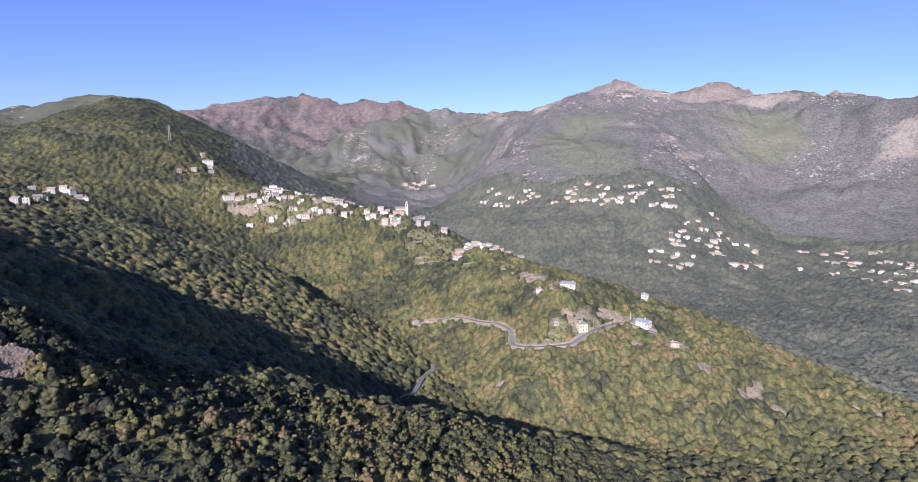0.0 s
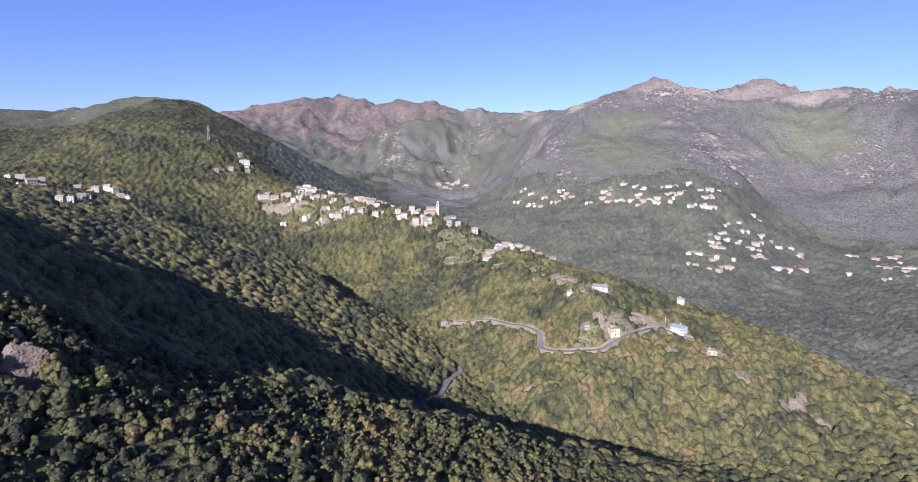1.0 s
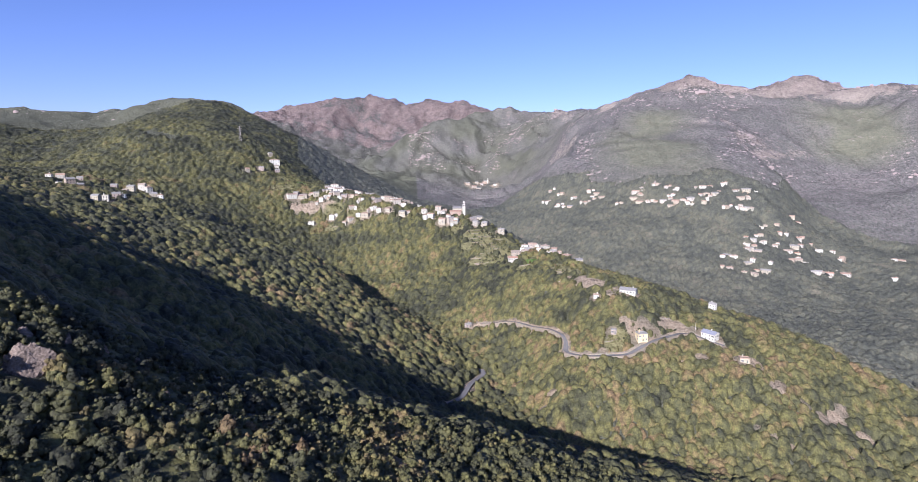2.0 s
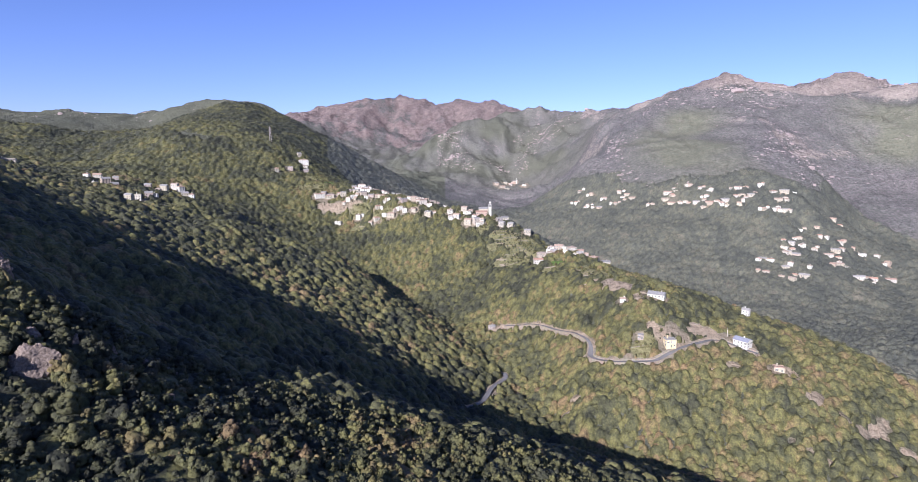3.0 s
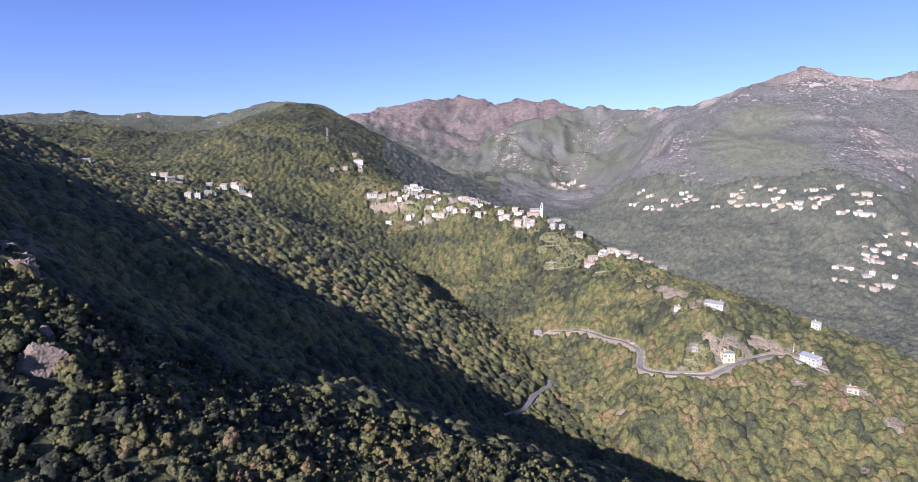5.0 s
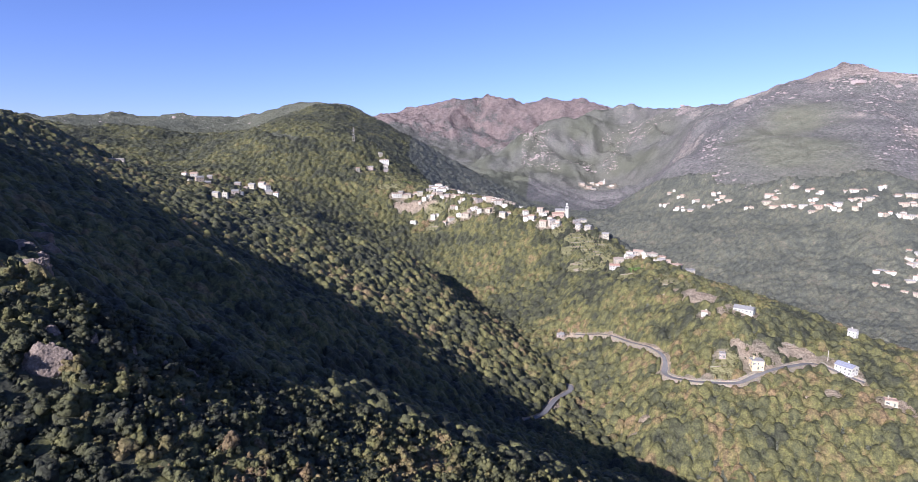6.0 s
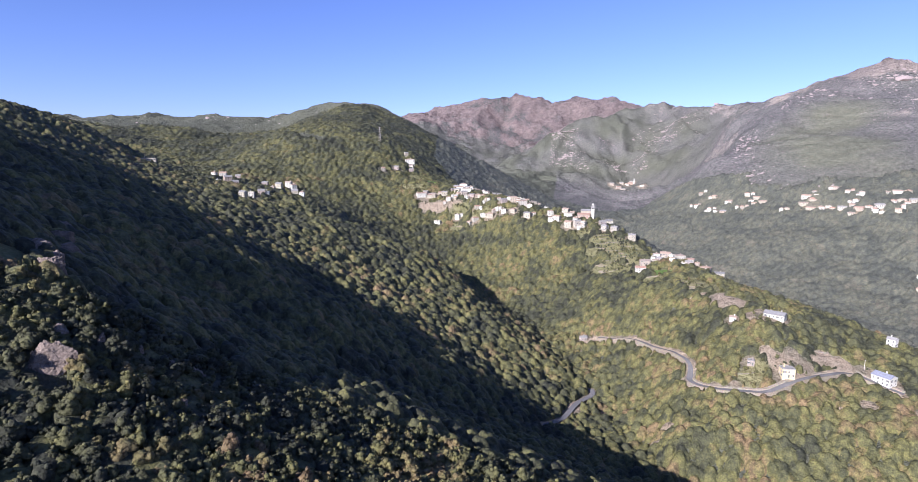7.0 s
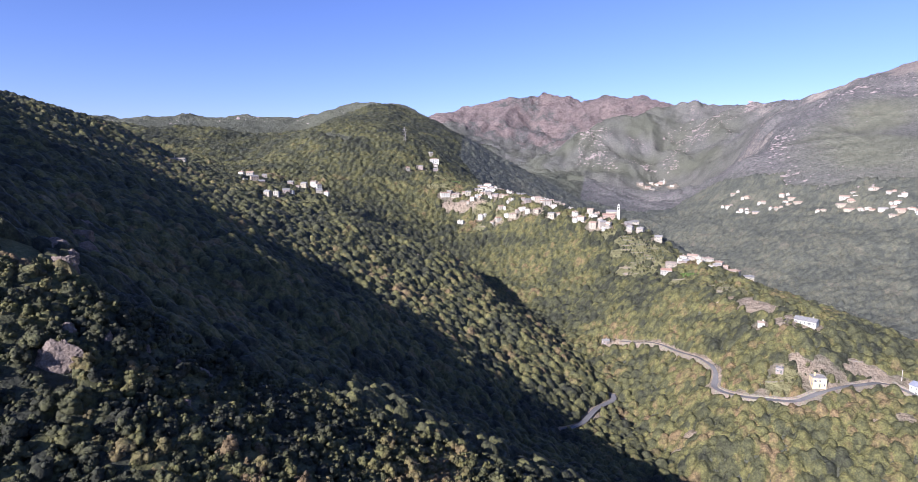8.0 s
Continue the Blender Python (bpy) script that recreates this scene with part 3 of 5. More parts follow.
def grown(rng, x, y, z, kits, radius, spread_, high, sink=0.12):
    """All crowns at these places in one mesh."""
    verts, faces, tone, lump, n = [], [], [], [], 0
    pick = rng.integers(0, len(kits), len(x))
    size = radius * np.exp(np.clip(rng.normal(0, spread_, len(x)), -0.7, 0.48))
    kind = np.clip(tone_of(x, y) + rng.normal(0, 0.14, len(x)), 0, 1)
    turn = rng.uniform(0, 6.28, len(x))
    for k, (kv, kf) in enumerate(kits):
        m = np.where(pick == k)[0]
        if not len(m):
            continue
        c, s = np.cos(turn[m])[:, None], np.sin(turn[m])[:, None]
        tall = high * size[m, None] * rng.uniform(0.85, 1.15, (len(m), 1))
        v = np.stack((x[m, None] + size[m, None] * (c * kv[:, 0] - s * kv[:, 1]), y[m, None] + size[m, None] * (s * kv[:, 0] + c * kv[:, 1]),
                      z[m, None] + tall * (kv[:, 2] - sink)), 2)
        verts.append(v.reshape(-1, 3))
        faces.append((kf[None] + np.arange(len(m))[:, None, None] * len(kv)).reshape(-1, 3) + n)
        tone.append(np.repeat(kind[m], len(kv)))
        lump.append(np.tile(rounded(kf), len(m)))
        n += len(m) * len(kv)
    return np.concatenate(verts), np.concatenate(faces), np.concatenate(tone), np.concatenate(lump)


def wood(name, label, rng, places, kits, radius, spread_, material, tall=1.0, sink=0.12):
    v, f, tone, lump = grown(rng, *places, kits, radius, spread_, tall, sink)
    me = mesh_of(name, v, f, material, smooth=False)
    me.polygons.foreach_set("use_smooth", lump)
    give(me, "crown", tone)
    return tagged(new(name, me), label, "woodland", kind="stuff")


# the closed canopy of the valley's woods: a crown for each cell of an uneven net
GAP = 4.3


def crown_at(ix, iy):
    """Place, radius and top of the crown that grows in a cell."""
    big = 0.5 + 0.5 * lattice(ix, iy, 303)
    big = big * big
    return ((ix + 0.5 + 0.42 * lattice(ix, iy, 301)) * GAP, (iy + 0.5 + 0.42 * lattice(ix, iy, 302)) * GAP, GAP * (0.56 + 0.50 * big), 2.3 + 4.2 * big + 1.2 * lattice(ix, iy, 304))


def canopy(x, y):
    """Height of the leaf roof over the ground, and the chance number of the crown that forms it."""
    warp = 0.8 * np.clip((460 - np.hypot(x, y)) / 120, 0, 1)
    x, y = x + warp * rough(x, y, 2.9, 71), y + warp * rough(x, y, 2.9, 72)
    ix, iy = np.floor(x / GAP), np.floor(y / GAP)
    best, who = np.full(x.shape, -1.6), np.zeros(x.shape)
    for i in (-1, 0, 1):
        for j in (-1, 0, 1):
            sx, sy, wide, top = crown_at(ix + i, iy + j)
            q = np.hypot(x - sx, y - sy) / wide
            h = top - 1.25 * wide * np.where(q < 1, 1 - np.sqrt(np.maximum(1 - q * q, 0)), 1 + 2 * (q - 1))
            who = np.where(h > best, lattice(ix + i, iy + j, 305), who)
            best = np.maximum(best, h)
    return best, who


def wooded_at(x, y, z):
    """Woods thin out uphill into open scrub."""
    r = np.hypot(x, y)
    up = z - DATUM + 40 * fractal(x, y, 150, 3, 8)
    gap = fractal(x, y, 130, 3, 31) > np.where(x < -250, 1.0, np.where(x < 250, 1.1, 9.0))
    return (r < 760) | ((up < np.where(x > 300, -60, 185)) & ~gap)


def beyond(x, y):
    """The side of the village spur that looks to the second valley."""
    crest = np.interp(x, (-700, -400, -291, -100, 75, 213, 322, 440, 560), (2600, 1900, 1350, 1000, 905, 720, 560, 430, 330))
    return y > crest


def sheet():
    """The canopy as one fine net over the whole fan of the valley."""
    ring = np.exp(np.concatenate((np.arange(math.log(72), math.log(225), 0.014), np.arange(math.log(225), math.log(760), 0.0033), np.arange(math.log(760), math.log(1760), 0.0050))))
    a, r = np.meshgrid(np.radians(np.linspace(-62, 60, 860)), ring)
    x, y = np.sin(a) * r, np.cos(a) * r
    g = ground(x, y)
    h, who = canopy(x, y)
    h = h + 0.55 * rough(x, y, 1.7, 61) * np.clip((500 - r) / 150, 0, 1)
    h = np.where(r < 225, np.minimum(h, 3.3) - 0.5, h)
    open_ = bare(x, y) | ~wooded_at(x, y, g)
    z = g + np.where(open_, -2.5, h)
    tone = np.clip(tone_of(x, y) + 0.30 * who, 0, 1)
    i = np.arange(x.size).reshape(x.shape)
    quads = np.stack((i[:-1, :-1], i[:-1, 1:], i[1:, 1:], i[1:, :-1]), 2).reshape(-1, 4)
    keep = ~open_.ravel()[quads].all(1) & in_sight(x, y, g).ravel()[quads].any(1)
    return np.stack((x, y, z), 2).reshape(-1, 3), tone.ravel(), quads[keep]


def sprays(rng, r0, r1, leaves, leaf, side):
    """Loose leaf sprays over the crowns of the canopy."""
    n = int(r1 / GAP) + 1
    ix, iy = [v.ravel().astype(float) for v in np.meshgrid(np.arange(-n, n), np.arange(0, n))]
    x, y, wide, top = crown_at(ix, iy)
    r, a = np.hypot(x, y), np.degrees(np.arctan2(x, y))
    k = (r > r0) & (r < r1) & (a > -61) & (a < 59) & (beyond(x, y) == side)
    x, y, wide, top, ix, iy = [v[k] for v in (x, y, wide, top, ix, iy)]
    z = ground(x, y)
    k = in_sight(x, y, z) & ~bare(x, y) & wooded_at(x, y, z)
    x, y, z, wide, top, ix, iy = [v[k] for v in (x, y, z, wide, top, ix, iy)]
    tone = np.clip(tone_of(x, y) + 0.30 * lattice(ix, iy, 305), 0, 1)
    m = len(x)
    d = rng.normal(size=(m, leaves, 3))
    d[..., 2] = np.abs(d[..., 2]) * 0.9 + 0.25
    d /= np.linalg.norm(d, axis=2, keepdims=True)
    mid = np.stack((x, y, z + top - 1.25 * wide), 1)[:, None] + d * (wide[:, None] * rng.uniform(0.92, 1.25, (m, leaves)))[..., None] * np.array((1, 1, 1.25))
    e = rng.normal(size=(m, leaves, 3))
    e -= d * (e * d).sum(2, keepdims=True) * 0.3
    e /= np.linalg.norm(e, axis=2, keepdims=True)
    f = np.cross(d, e)
    size = leaf * rng.uniform(0.6, 1.35, (m, leaves, 1))
    tri = np.stack((mid + e * size, mid - 0.5 * e * size + 0.8 * f * size, mid - 0.5 * e * size - 0.8 * f * size), 2)
    return tri.reshape(-1, 3), np.repeat(np.clip(np.repeat(tone, leaves) + rng.normal(0.03, 0.16, m * leaves), 0, 1), 3)


def closed_wood(name, label, rng, r0, r1, leaves, leaf, side, material):
    """One stretch of woods: its leaf roof and the sprays that break its outline."""
    at = SHEET[SHEET_QUADS[:, 0]]
    far_ = np.hypot(at[:, 0], at[:, 1])
    quads = SHEET_QUADS[(far_ >= r0) & (far_ < r1) & (beyond(at[:, 0], at[:, 1]) == side)]
    used, back = np.unique(quads, return_inverse=True)
    quads = back.reshape(-1, 4)
    faces = np.concatenate((quads[:, (0, 1, 2)], quads[:, (0, 2, 3)]))
    v, tone = sprays(rng, max(r0, 222), r1, leaves, leaf, side)
    me = mesh_of(name, np.concatenate((SHEET[used], v)), np.concatenate((faces, np.arange(len(v)).reshape(-1, 3) + len(used))), material)
    me.polygons.foreach_set("use_smooth", np.arange(len(me.polygons)) < len(faces))
    give(me, "crown", np.concatenate((SHEET_TONE[used], tone)))
    return tagged(new(name, me), label, "woodland", kind="stuff")


LEAF = leaf_material("woodland_foliage", (0.040, 0.043, 0.027), (0.078, 0.080, 0.036), (0.120, 0.116, 0.041), (0.172, 0.122, 0.062))
# second valley's woods: greyer, paler leaves, with haze painted into the colour
HAZED_LEAF = leaf_material("hazed_woodland_foliage", (0.072, 0.078, 0.062), (0.097, 0.102, 0.077), (0.122, 0.124, 0.086), (0.145, 0.134, 0.098), 0.6)
rng = np.random.default_rng(4)
NEAR_KITS = [crown_kit(rng, 6, 240, 0.10, 0.84, 0.35, 5) for _ in range(8)]
MIDDLE_KITS = [crown_kit(rng, 2, 40, 0.20, 0.72) for _ in range(8)]

near = scatter(rng, 70, 226, 3.4)
TREES = (near[0] > -135) & (near[0] < -25) & (near[1] > 120) & (near[1] < 200)
own = np.where(TREES)[0]
own = own[np.argsort(np.abs(near[0][own] + 75) + 1.2 * np.abs(near[1][own] - 150))][:260]
rest = np.setdiff1d(np.arange(len(near[0])), own)
wood("oak_and_maquis_woodland", "dense evergreen oak and maquis scrub covering the spur", rng, [a[rest] for a in near], NEAR_KITS, 2.7, 0.22, LEAF)
SHEET, SHEET_TONE, SHEET_QUADS = sheet()
closed_wood("gully_woodland", "dense mixed woodland in the gully behind the spur", rng, 70, 420, 19, 0.38, False, LEAF)
closed_wood("hillside_woodland", "mixed green and browning woodland on the valley flanks", rng, 420, 760, 9, 0.48, False, LEAF)
closed_wood("ridge_woodland", "green woodland round the ridge village and on the hill", rng, 760, 1250, 4, 0.70, False, LEAF)
closed_wood("hill_woodland", "green woodland on the upper hillside", rng, 1250, 1750, 3, 0.85, False, LEAF)
closed_wood("distant_woodland", "woodland on the slopes of the second valley, haze painted into its green", rng, 420, 1250, 4, 0.70, True, HAZED_LEAF)
closed_wood("valley_woodland", "woodland below the far villages, haze painted into its green", rng, 1250, 1750, 3, 0.85, True, HAZED_LEAF)


# shrubs in the fields and gardens
_f = [q for q in FIELDS if q[1] > 400] + [(hx, hy, hw + 6) for hx, hy, hw in VILLAGE + CHURCH_END + LOWER_HAMLET + ROAD_HAMLET + UPPER_FARMS + LONE]
_p = np.array([(sx + sr * math.sqrt(rng.random()) * math.cos(a), sy + sr * math.sqrt(rng.random()) * math.sin(a)) for sx, sy, sr in _f for a in rng.uniform(0, 6.283, max(4, int(sr * sr / 14)))])
_h = np.array([q[:2] for q in HOMES])
_w = np.array([q[2] for q in HOMES])
_ok = (np.hypot(_p[:, None, 0] - _h[None, :, 0], _p[:, None, 1] - _h[None, :, 1]) > 0.55 * _w + 1.5).all(1) & (near_line(_p[:, 0], _p[:, 1], ROAD) > 5) & (near_spots(_p[:, 0], _p[:, 1], MEADOWS, 1) < 0.5)
_p = _p[_ok]
wood("garden_shrubs", "scattered bushes and small trees between fields and houses", rng, (_p[:, 0], _p[:, 1], ground(_p[:, 0], _p[:, 1])), MIDDLE_KITS, 1.7, 0.36, LEAF, 1.0, 0.1)


# ---- single trees on the spur ----
def own_leaf_material():
    m = LEAF.copy()
    m.name = "oak_foliage"
    t = m.node_tree
    attr = [n for n in t.nodes if n.type == "ATTRIBUTE"][0]
    info = t.nodes.new("ShaderNodeObjectInfo")
    for link in list(attr.outputs["Fac"].links):
        t.links.new(info.outputs["Random"], link.to_socket)
    return m


def bark_material():
    m, t, b = tree_of("grey_bark", 0.9, 0, 0.2)
    n = noise_of(t, place(t), 0.25, 4)
    t.links.new(ramp(t, n, (0.3, (0.05, 0.04, 0.03)), (0.7, (0.15, 0.12, 0.09))), b.inputs["Base Color"])
    bumped(t, b, n, 0.6, 0.05)
    return m


OAK_LEAF, BARK = own_leaf_material(), bark_material()


def tube(bm, points, radii, sides=6):
    """A tapered limb along the points."""
    rings = []
    for k, (p, r) in enumerate(zip(points, radii)):
        p = Vector(p)
        d = (Vector(points[min(k + 1, len(points) - 1)]) - Vector(points[max(k - 1, 0)])).normalized()
        u = d.orthogonal().normalized()
        w = d.cross(u)
        rings.append([bm.verts.new(p + r * (math.cos(6.2832 * s / sides) * u + math.sin(6.2832 * s / sides) * w)) for s in range(sides)])
    for a, b in zip(rings, rings[1:]):
        for s in range(sides):
            bm.faces.new((a[s], a[(s + 1) % sides], b[(s + 1) % sides], b[s]))
    bm.faces.new(rings[0][::-1])
    bm.faces.new(rings[-1])


def part(name, bm, material, parent, label="", smooth=False):
    me = bpy.data.meshes.new(name)
    bmesh.ops.recalc_face_normals(bm, faces=bm.faces)
    bm.to_mesh(me)
    bm.free()
    me.materials.append(material)
    if smooth:
        me.polygons.foreach_set("use_smooth", np.ones(len(me.polygons), bool))
    ob = new(name, me)
    ob.parent = parent
    return tagged(ob, label)


def oak(k):
    """A broad evergreen oak with its trunk, limbs and leafy crown, of unit crown radius."""
    tree = tagged(new("oak_tree"), "bushy evergreen oak with a dense rounded crown", "tree", "oaks on the spur")
    bm = bmesh.new()
    tube(bm, [(0, 0, -0.5), (0.03, 0, 0.1), (0.0, 0.04, 0.5), (0.02, 0.02, 0.9)], [0.12, 0.09, 0.07, 0.03])
    for s in range(4):
        a = 1.57 * s + 0.6 * k
        tube(bm, [(0.01, 0.02, 0.35), (0.25 * math.cos(a), 0.25 * math.sin(a), 0.6), (0.5 * math.cos(a), 0.5 * math.sin(a), 0.95)], [0.05, 0.035, 0.015], 5)
    part("trunk", bm, BARK, tree, "grey trunk with spreading limbs")
    v, f = NEAR_KITS[k]
    me = mesh_of("crown", v - np.array((0, 0, 0.05)), f, OAK_LEAF, smooth=False)
    me.polygons.foreach_set("use_smooth", rounded(f))
    crown = new("crown", me)
    crown.parent = tree
    return tree


OAKS = [oak(k) for k in range(len(NEAR_KITS))]
for n, i in enumerate(own):
    size = 2.7 * math.exp(rng.normal(0, 0.20))
    m = pose(near[0][i], near[1][i], near[2][i] - 0.2, 0, 0, rng.uniform(0, 360)) @ Matrix.Diagonal((size, size, size * rng.uniform(0.85, 1.2), 1))
    if n < len(OAKS):
        OAKS[n].matrix_basis = m
    else:
        made = copy_thing(OAKS[n % len(OAKS)], Matrix())
        made.matrix_basis = m

m = copy_thing(OAKS[0], Matrix())
m.matrix_basis = pose(54, 753, ground(54, 753)[0] - 0.3) @ Matrix.Diagonal((5.5, 5.5, 5.0, 1))
tagged(m, "single large dark oak on the terraces", "tree")
del m["group"]


# ---- olive rows on the terraces below the church ----
OLIVE = leaf_material("olive_foliage", (0.075, 0.090, 0.050), (0.10, 0.115, 0.066), (0.13, 0.145, 0.085), (0.15, 0.155, 0.10))


def olive(k):
    tree = tagged(new("olive_tree"), "small round olive tree in a terraced row", "tree", "olive rows")
    bm = bmesh.new()
    tube(bm, [(0, 0, -0.4), (0.05, 0, 0.3), (0, 0.06, 0.8)], [0.13, 0.09, 0.05])
    part("trunk", bm, BARK, tree)
    me = mesh_of("crown", MIDDLE_KITS[k][0] + np.array((0, 0, 0.15)), MIDDLE_KITS[k][1], OLIVE, smooth=False)
    give(me, "crown", np.full(len(me.vertices), 0.4 + 0.1 * k))
    new("crown", me).parent = tree
    return tree


OLIVES = [olive(k) for k in range(3)]
n = 0
for row in range(9):
    for k in range(9):
        x, y = 70 + 6.2 * k + rng.uniform(-1.5, 1.5) + 1.5 * row, 828 - 9.5 * row + rng.uniform(-1.5, 1.5)
        if rng.random() < 0.2 or np.min(np.hypot(np.array([h[0] for h in HOMES]) - x, np.array([h[1] for h in HOMES]) - y)) < 10:
            continue
        size = rng.uniform(1.3, 2.1)
        made = OLIVES[n] if n < 3 else copy_thing(OLIVES[n % 3], Matrix())
        made.matrix_basis = pose(x, y, ground(x, y)[0] - 0.1, 0, 0, rng.uniform(0, 360)) @ Matrix.Diagonal((size, size, size, 1))
        n += 1

# ---- houses ----
def plaster_material(name, *tones):
    """Limewashed or bare walls, a tone for each house, with stains and patches."""
    m, t, b = tree_of(name, 0.9, 0, 0.2)
    p = place(t)
    info = t.nodes.new("ShaderNodeObjectInfo")
    c = ramp(t, info.outputs["Random"], *[(k / max(1, len(tones) - 1), tone) for k, tone in enumerate(tones)])
    c = mixed(t, 0.55, c, ramp(t, noise_of(t, p, 2.4, 5), (0.3, (0.62, 0.58, 0.54)), (0.55, (1.0, 1.0, 1.0)), (0.75, (1.08, 1.06, 1.02))), "MULTIPLY")
    t.links.new(c, b.inputs["Base Color"])
    bumped(t, b, noise_of(t, p, 0.35, 4), 0.5, 0.06)
    return m


def roof_material(name, *tones):
    m, t, b = tree_of(name, 0.85, 0, 0.25)
    p = place(t)
    info = t.nodes.new("ShaderNodeObjectInfo")
    c = ramp(t, info.outputs["Random"], *[(k / max(1, len(tones) - 1), tone) for k, tone in enumerate(tones)])
    c = mixed(t, 0.6, c, ramp(t, noise_of(t, p, 1.2, 4), (0.3, (0.55, 0.55, 0.55)), (0.6, (1.0, 1.0, 1.0)), (0.75, (1.25, 1.2, 1.15))), "MULTIPLY")
    t.links.new(c, b.inputs["Base Color"])
    bumped(t, b, noise_of(t, p, 0.3, 3), 0.8, 0.12)
    return m


def glass_material():
    m, t, b = tree_of("window_glass", 0.08, 0, 0.5)
    b.inputs["Base Color"].default_value = (0.03, 0.035, 0.04, 1)
    return m


def plain_material(name, colour, roughness=0.8, metal=0.0, size=0.5):
    m, t, b = tree_of(name, roughness, metal)
    c = mixed(t, 0.5, colour, ramp(t, noise_of(t, place(t), size, 4), (0.3, (0.6, 0.6, 0.6)), (0.7, (1.2, 1.2, 1.2))), "MULTIPLY")
    t.links.new(c, b.inputs["Base Color"])
    return m


PALE = plaster_material("pale_render", (0.40, 0.385, 0.315), (0.33, 0.30, 0.23), (0.40, 0.37, 0.275), (0.34, 0.28, 0.215), (0.44, 0.43, 0.37), (0.28, 0.26, 0.205))
WHITE = plaster_material("white_render", (0.55, 0.555, 0.48), (0.47, 0.455, 0.37), (0.56, 0.57, 0.52))
STONE = plaster_material("rubble_stone", (0.28, 0.24, 0.21), (0.33, 0.275, 0.23), (0.24, 0.21, 0.19))
PINK = plaster_material("rose_brickwork", (0.35, 0.26, 0.195), (0.37, 0.28, 0.215))
CREAM = plaster_material("cream_render", (0.58, 0.48, 0.27), (0.60, 0.51, 0.30))
TILE = roof_material("clay_tiles", (0.37, 0.225, 0.155), (0.33, 0.235, 0.175), (0.39, 0.285, 0.205), (0.30, 0.255, 0.205))
SCHIST = roof_material("grey_stone_slabs", (0.25, 0.245, 0.22), (0.31, 0.30, 0.27), (0.21, 0.21, 0.20))
SLATE = roof_material("blue_grey_roofing", (0.20, 0.215, 0.26), (0.24, 0.255, 0.30))
GLASS, TIMBER = glass_material(), plain_material("weathered_shutter_paint", (0.12, 0.13, 0.11))
FRAME = plain_material("pale_window_frame", (0.55, 0.52, 0.47))


def block(bm, x0, x1, y0, y1, z0, z1):
    v = [bm.verts.new(p) for p in ((x0, y0, z0), (x1, y0, z0), (x1, y1, z0), (x0, y1, z0), (x0, y0, z1), (x1, y0, z1), (x1, y1, z1), (x0, y1, z1))]
    for f in ((0, 3, 2, 1), (4, 5, 6, 7), (0, 1, 5, 4), (1, 2, 6, 5), (2, 3, 7, 6), (3, 0, 4, 7)):
        bm.faces.new([v[k] for k in f])


def prism(bm, ends, outline):
    """A solid with that outline (y, z) between two x."""
    a, b = [[bm.verts.new((x, y, z)) for y, z in outline] for x in ends]
    n = len(outline)
    bm.faces.new(a)
    bm.faces.new(b[::-1])
    for k in range(n):
        bm.faces.new((a[k], b[k], b[(k + 1) % n], a[(k + 1) % n]))


def window_mesh():
    bm = bmesh.new()
    for x0, x1, z0, z1 in ((-0.62, -0.48, -0.8, 0.8), (0.48, 0.62, -0.8, 0.8), (-0.62, 0.62, 0.8, 0.94), (-0.72, 0.72, -0.95, -0.8), (-0.04, 0.04, -0.8, 0.8)):
        block(bm, x0, x1, -0.10, 0.02, z0, z1)
    me = bpy.data.meshes.new("window")
    bm.to_mesh(me)
    me.materials.append(FRAME)
    bm.free()
    bm = bmesh.new()
    block(bm, -0.48, 0.48, -0.04, 0.01, -0.8, 0.8)
    pane = bpy.data.meshes.new("pane")
    bm.to_mesh(pane)
    pane.materials.append(GLASS)
    bm.free()
    bm = bmesh.new()
    block(bm, -0.27, 0.27, -0.12, -0.03, -0.8, 0.8)
    shutter = bpy.data.meshes.new("shutter")
    bm.to_mesh(shutter)
    shutter.materials.append(TIMBER)
    bm.free()
    return me, pane, shutter


WINDOW, PANE, SHUTTER = window_mesh()


def window(parent, m, close, rnd):
    w = new("window", WINDOW if close else PANE)
    w.parent, w.matrix_basis = parent, m
    if close:
        for name, me, off in (("pane", PANE, 0), ("shutter", SHUTTER, -0.92), ("shutter", SHUTTER, 0.92))[:3 if rnd.random() < 0.35 else 1]:
            o = new(name, me)
            o.parent, o.location = w, (off, 0, 0)


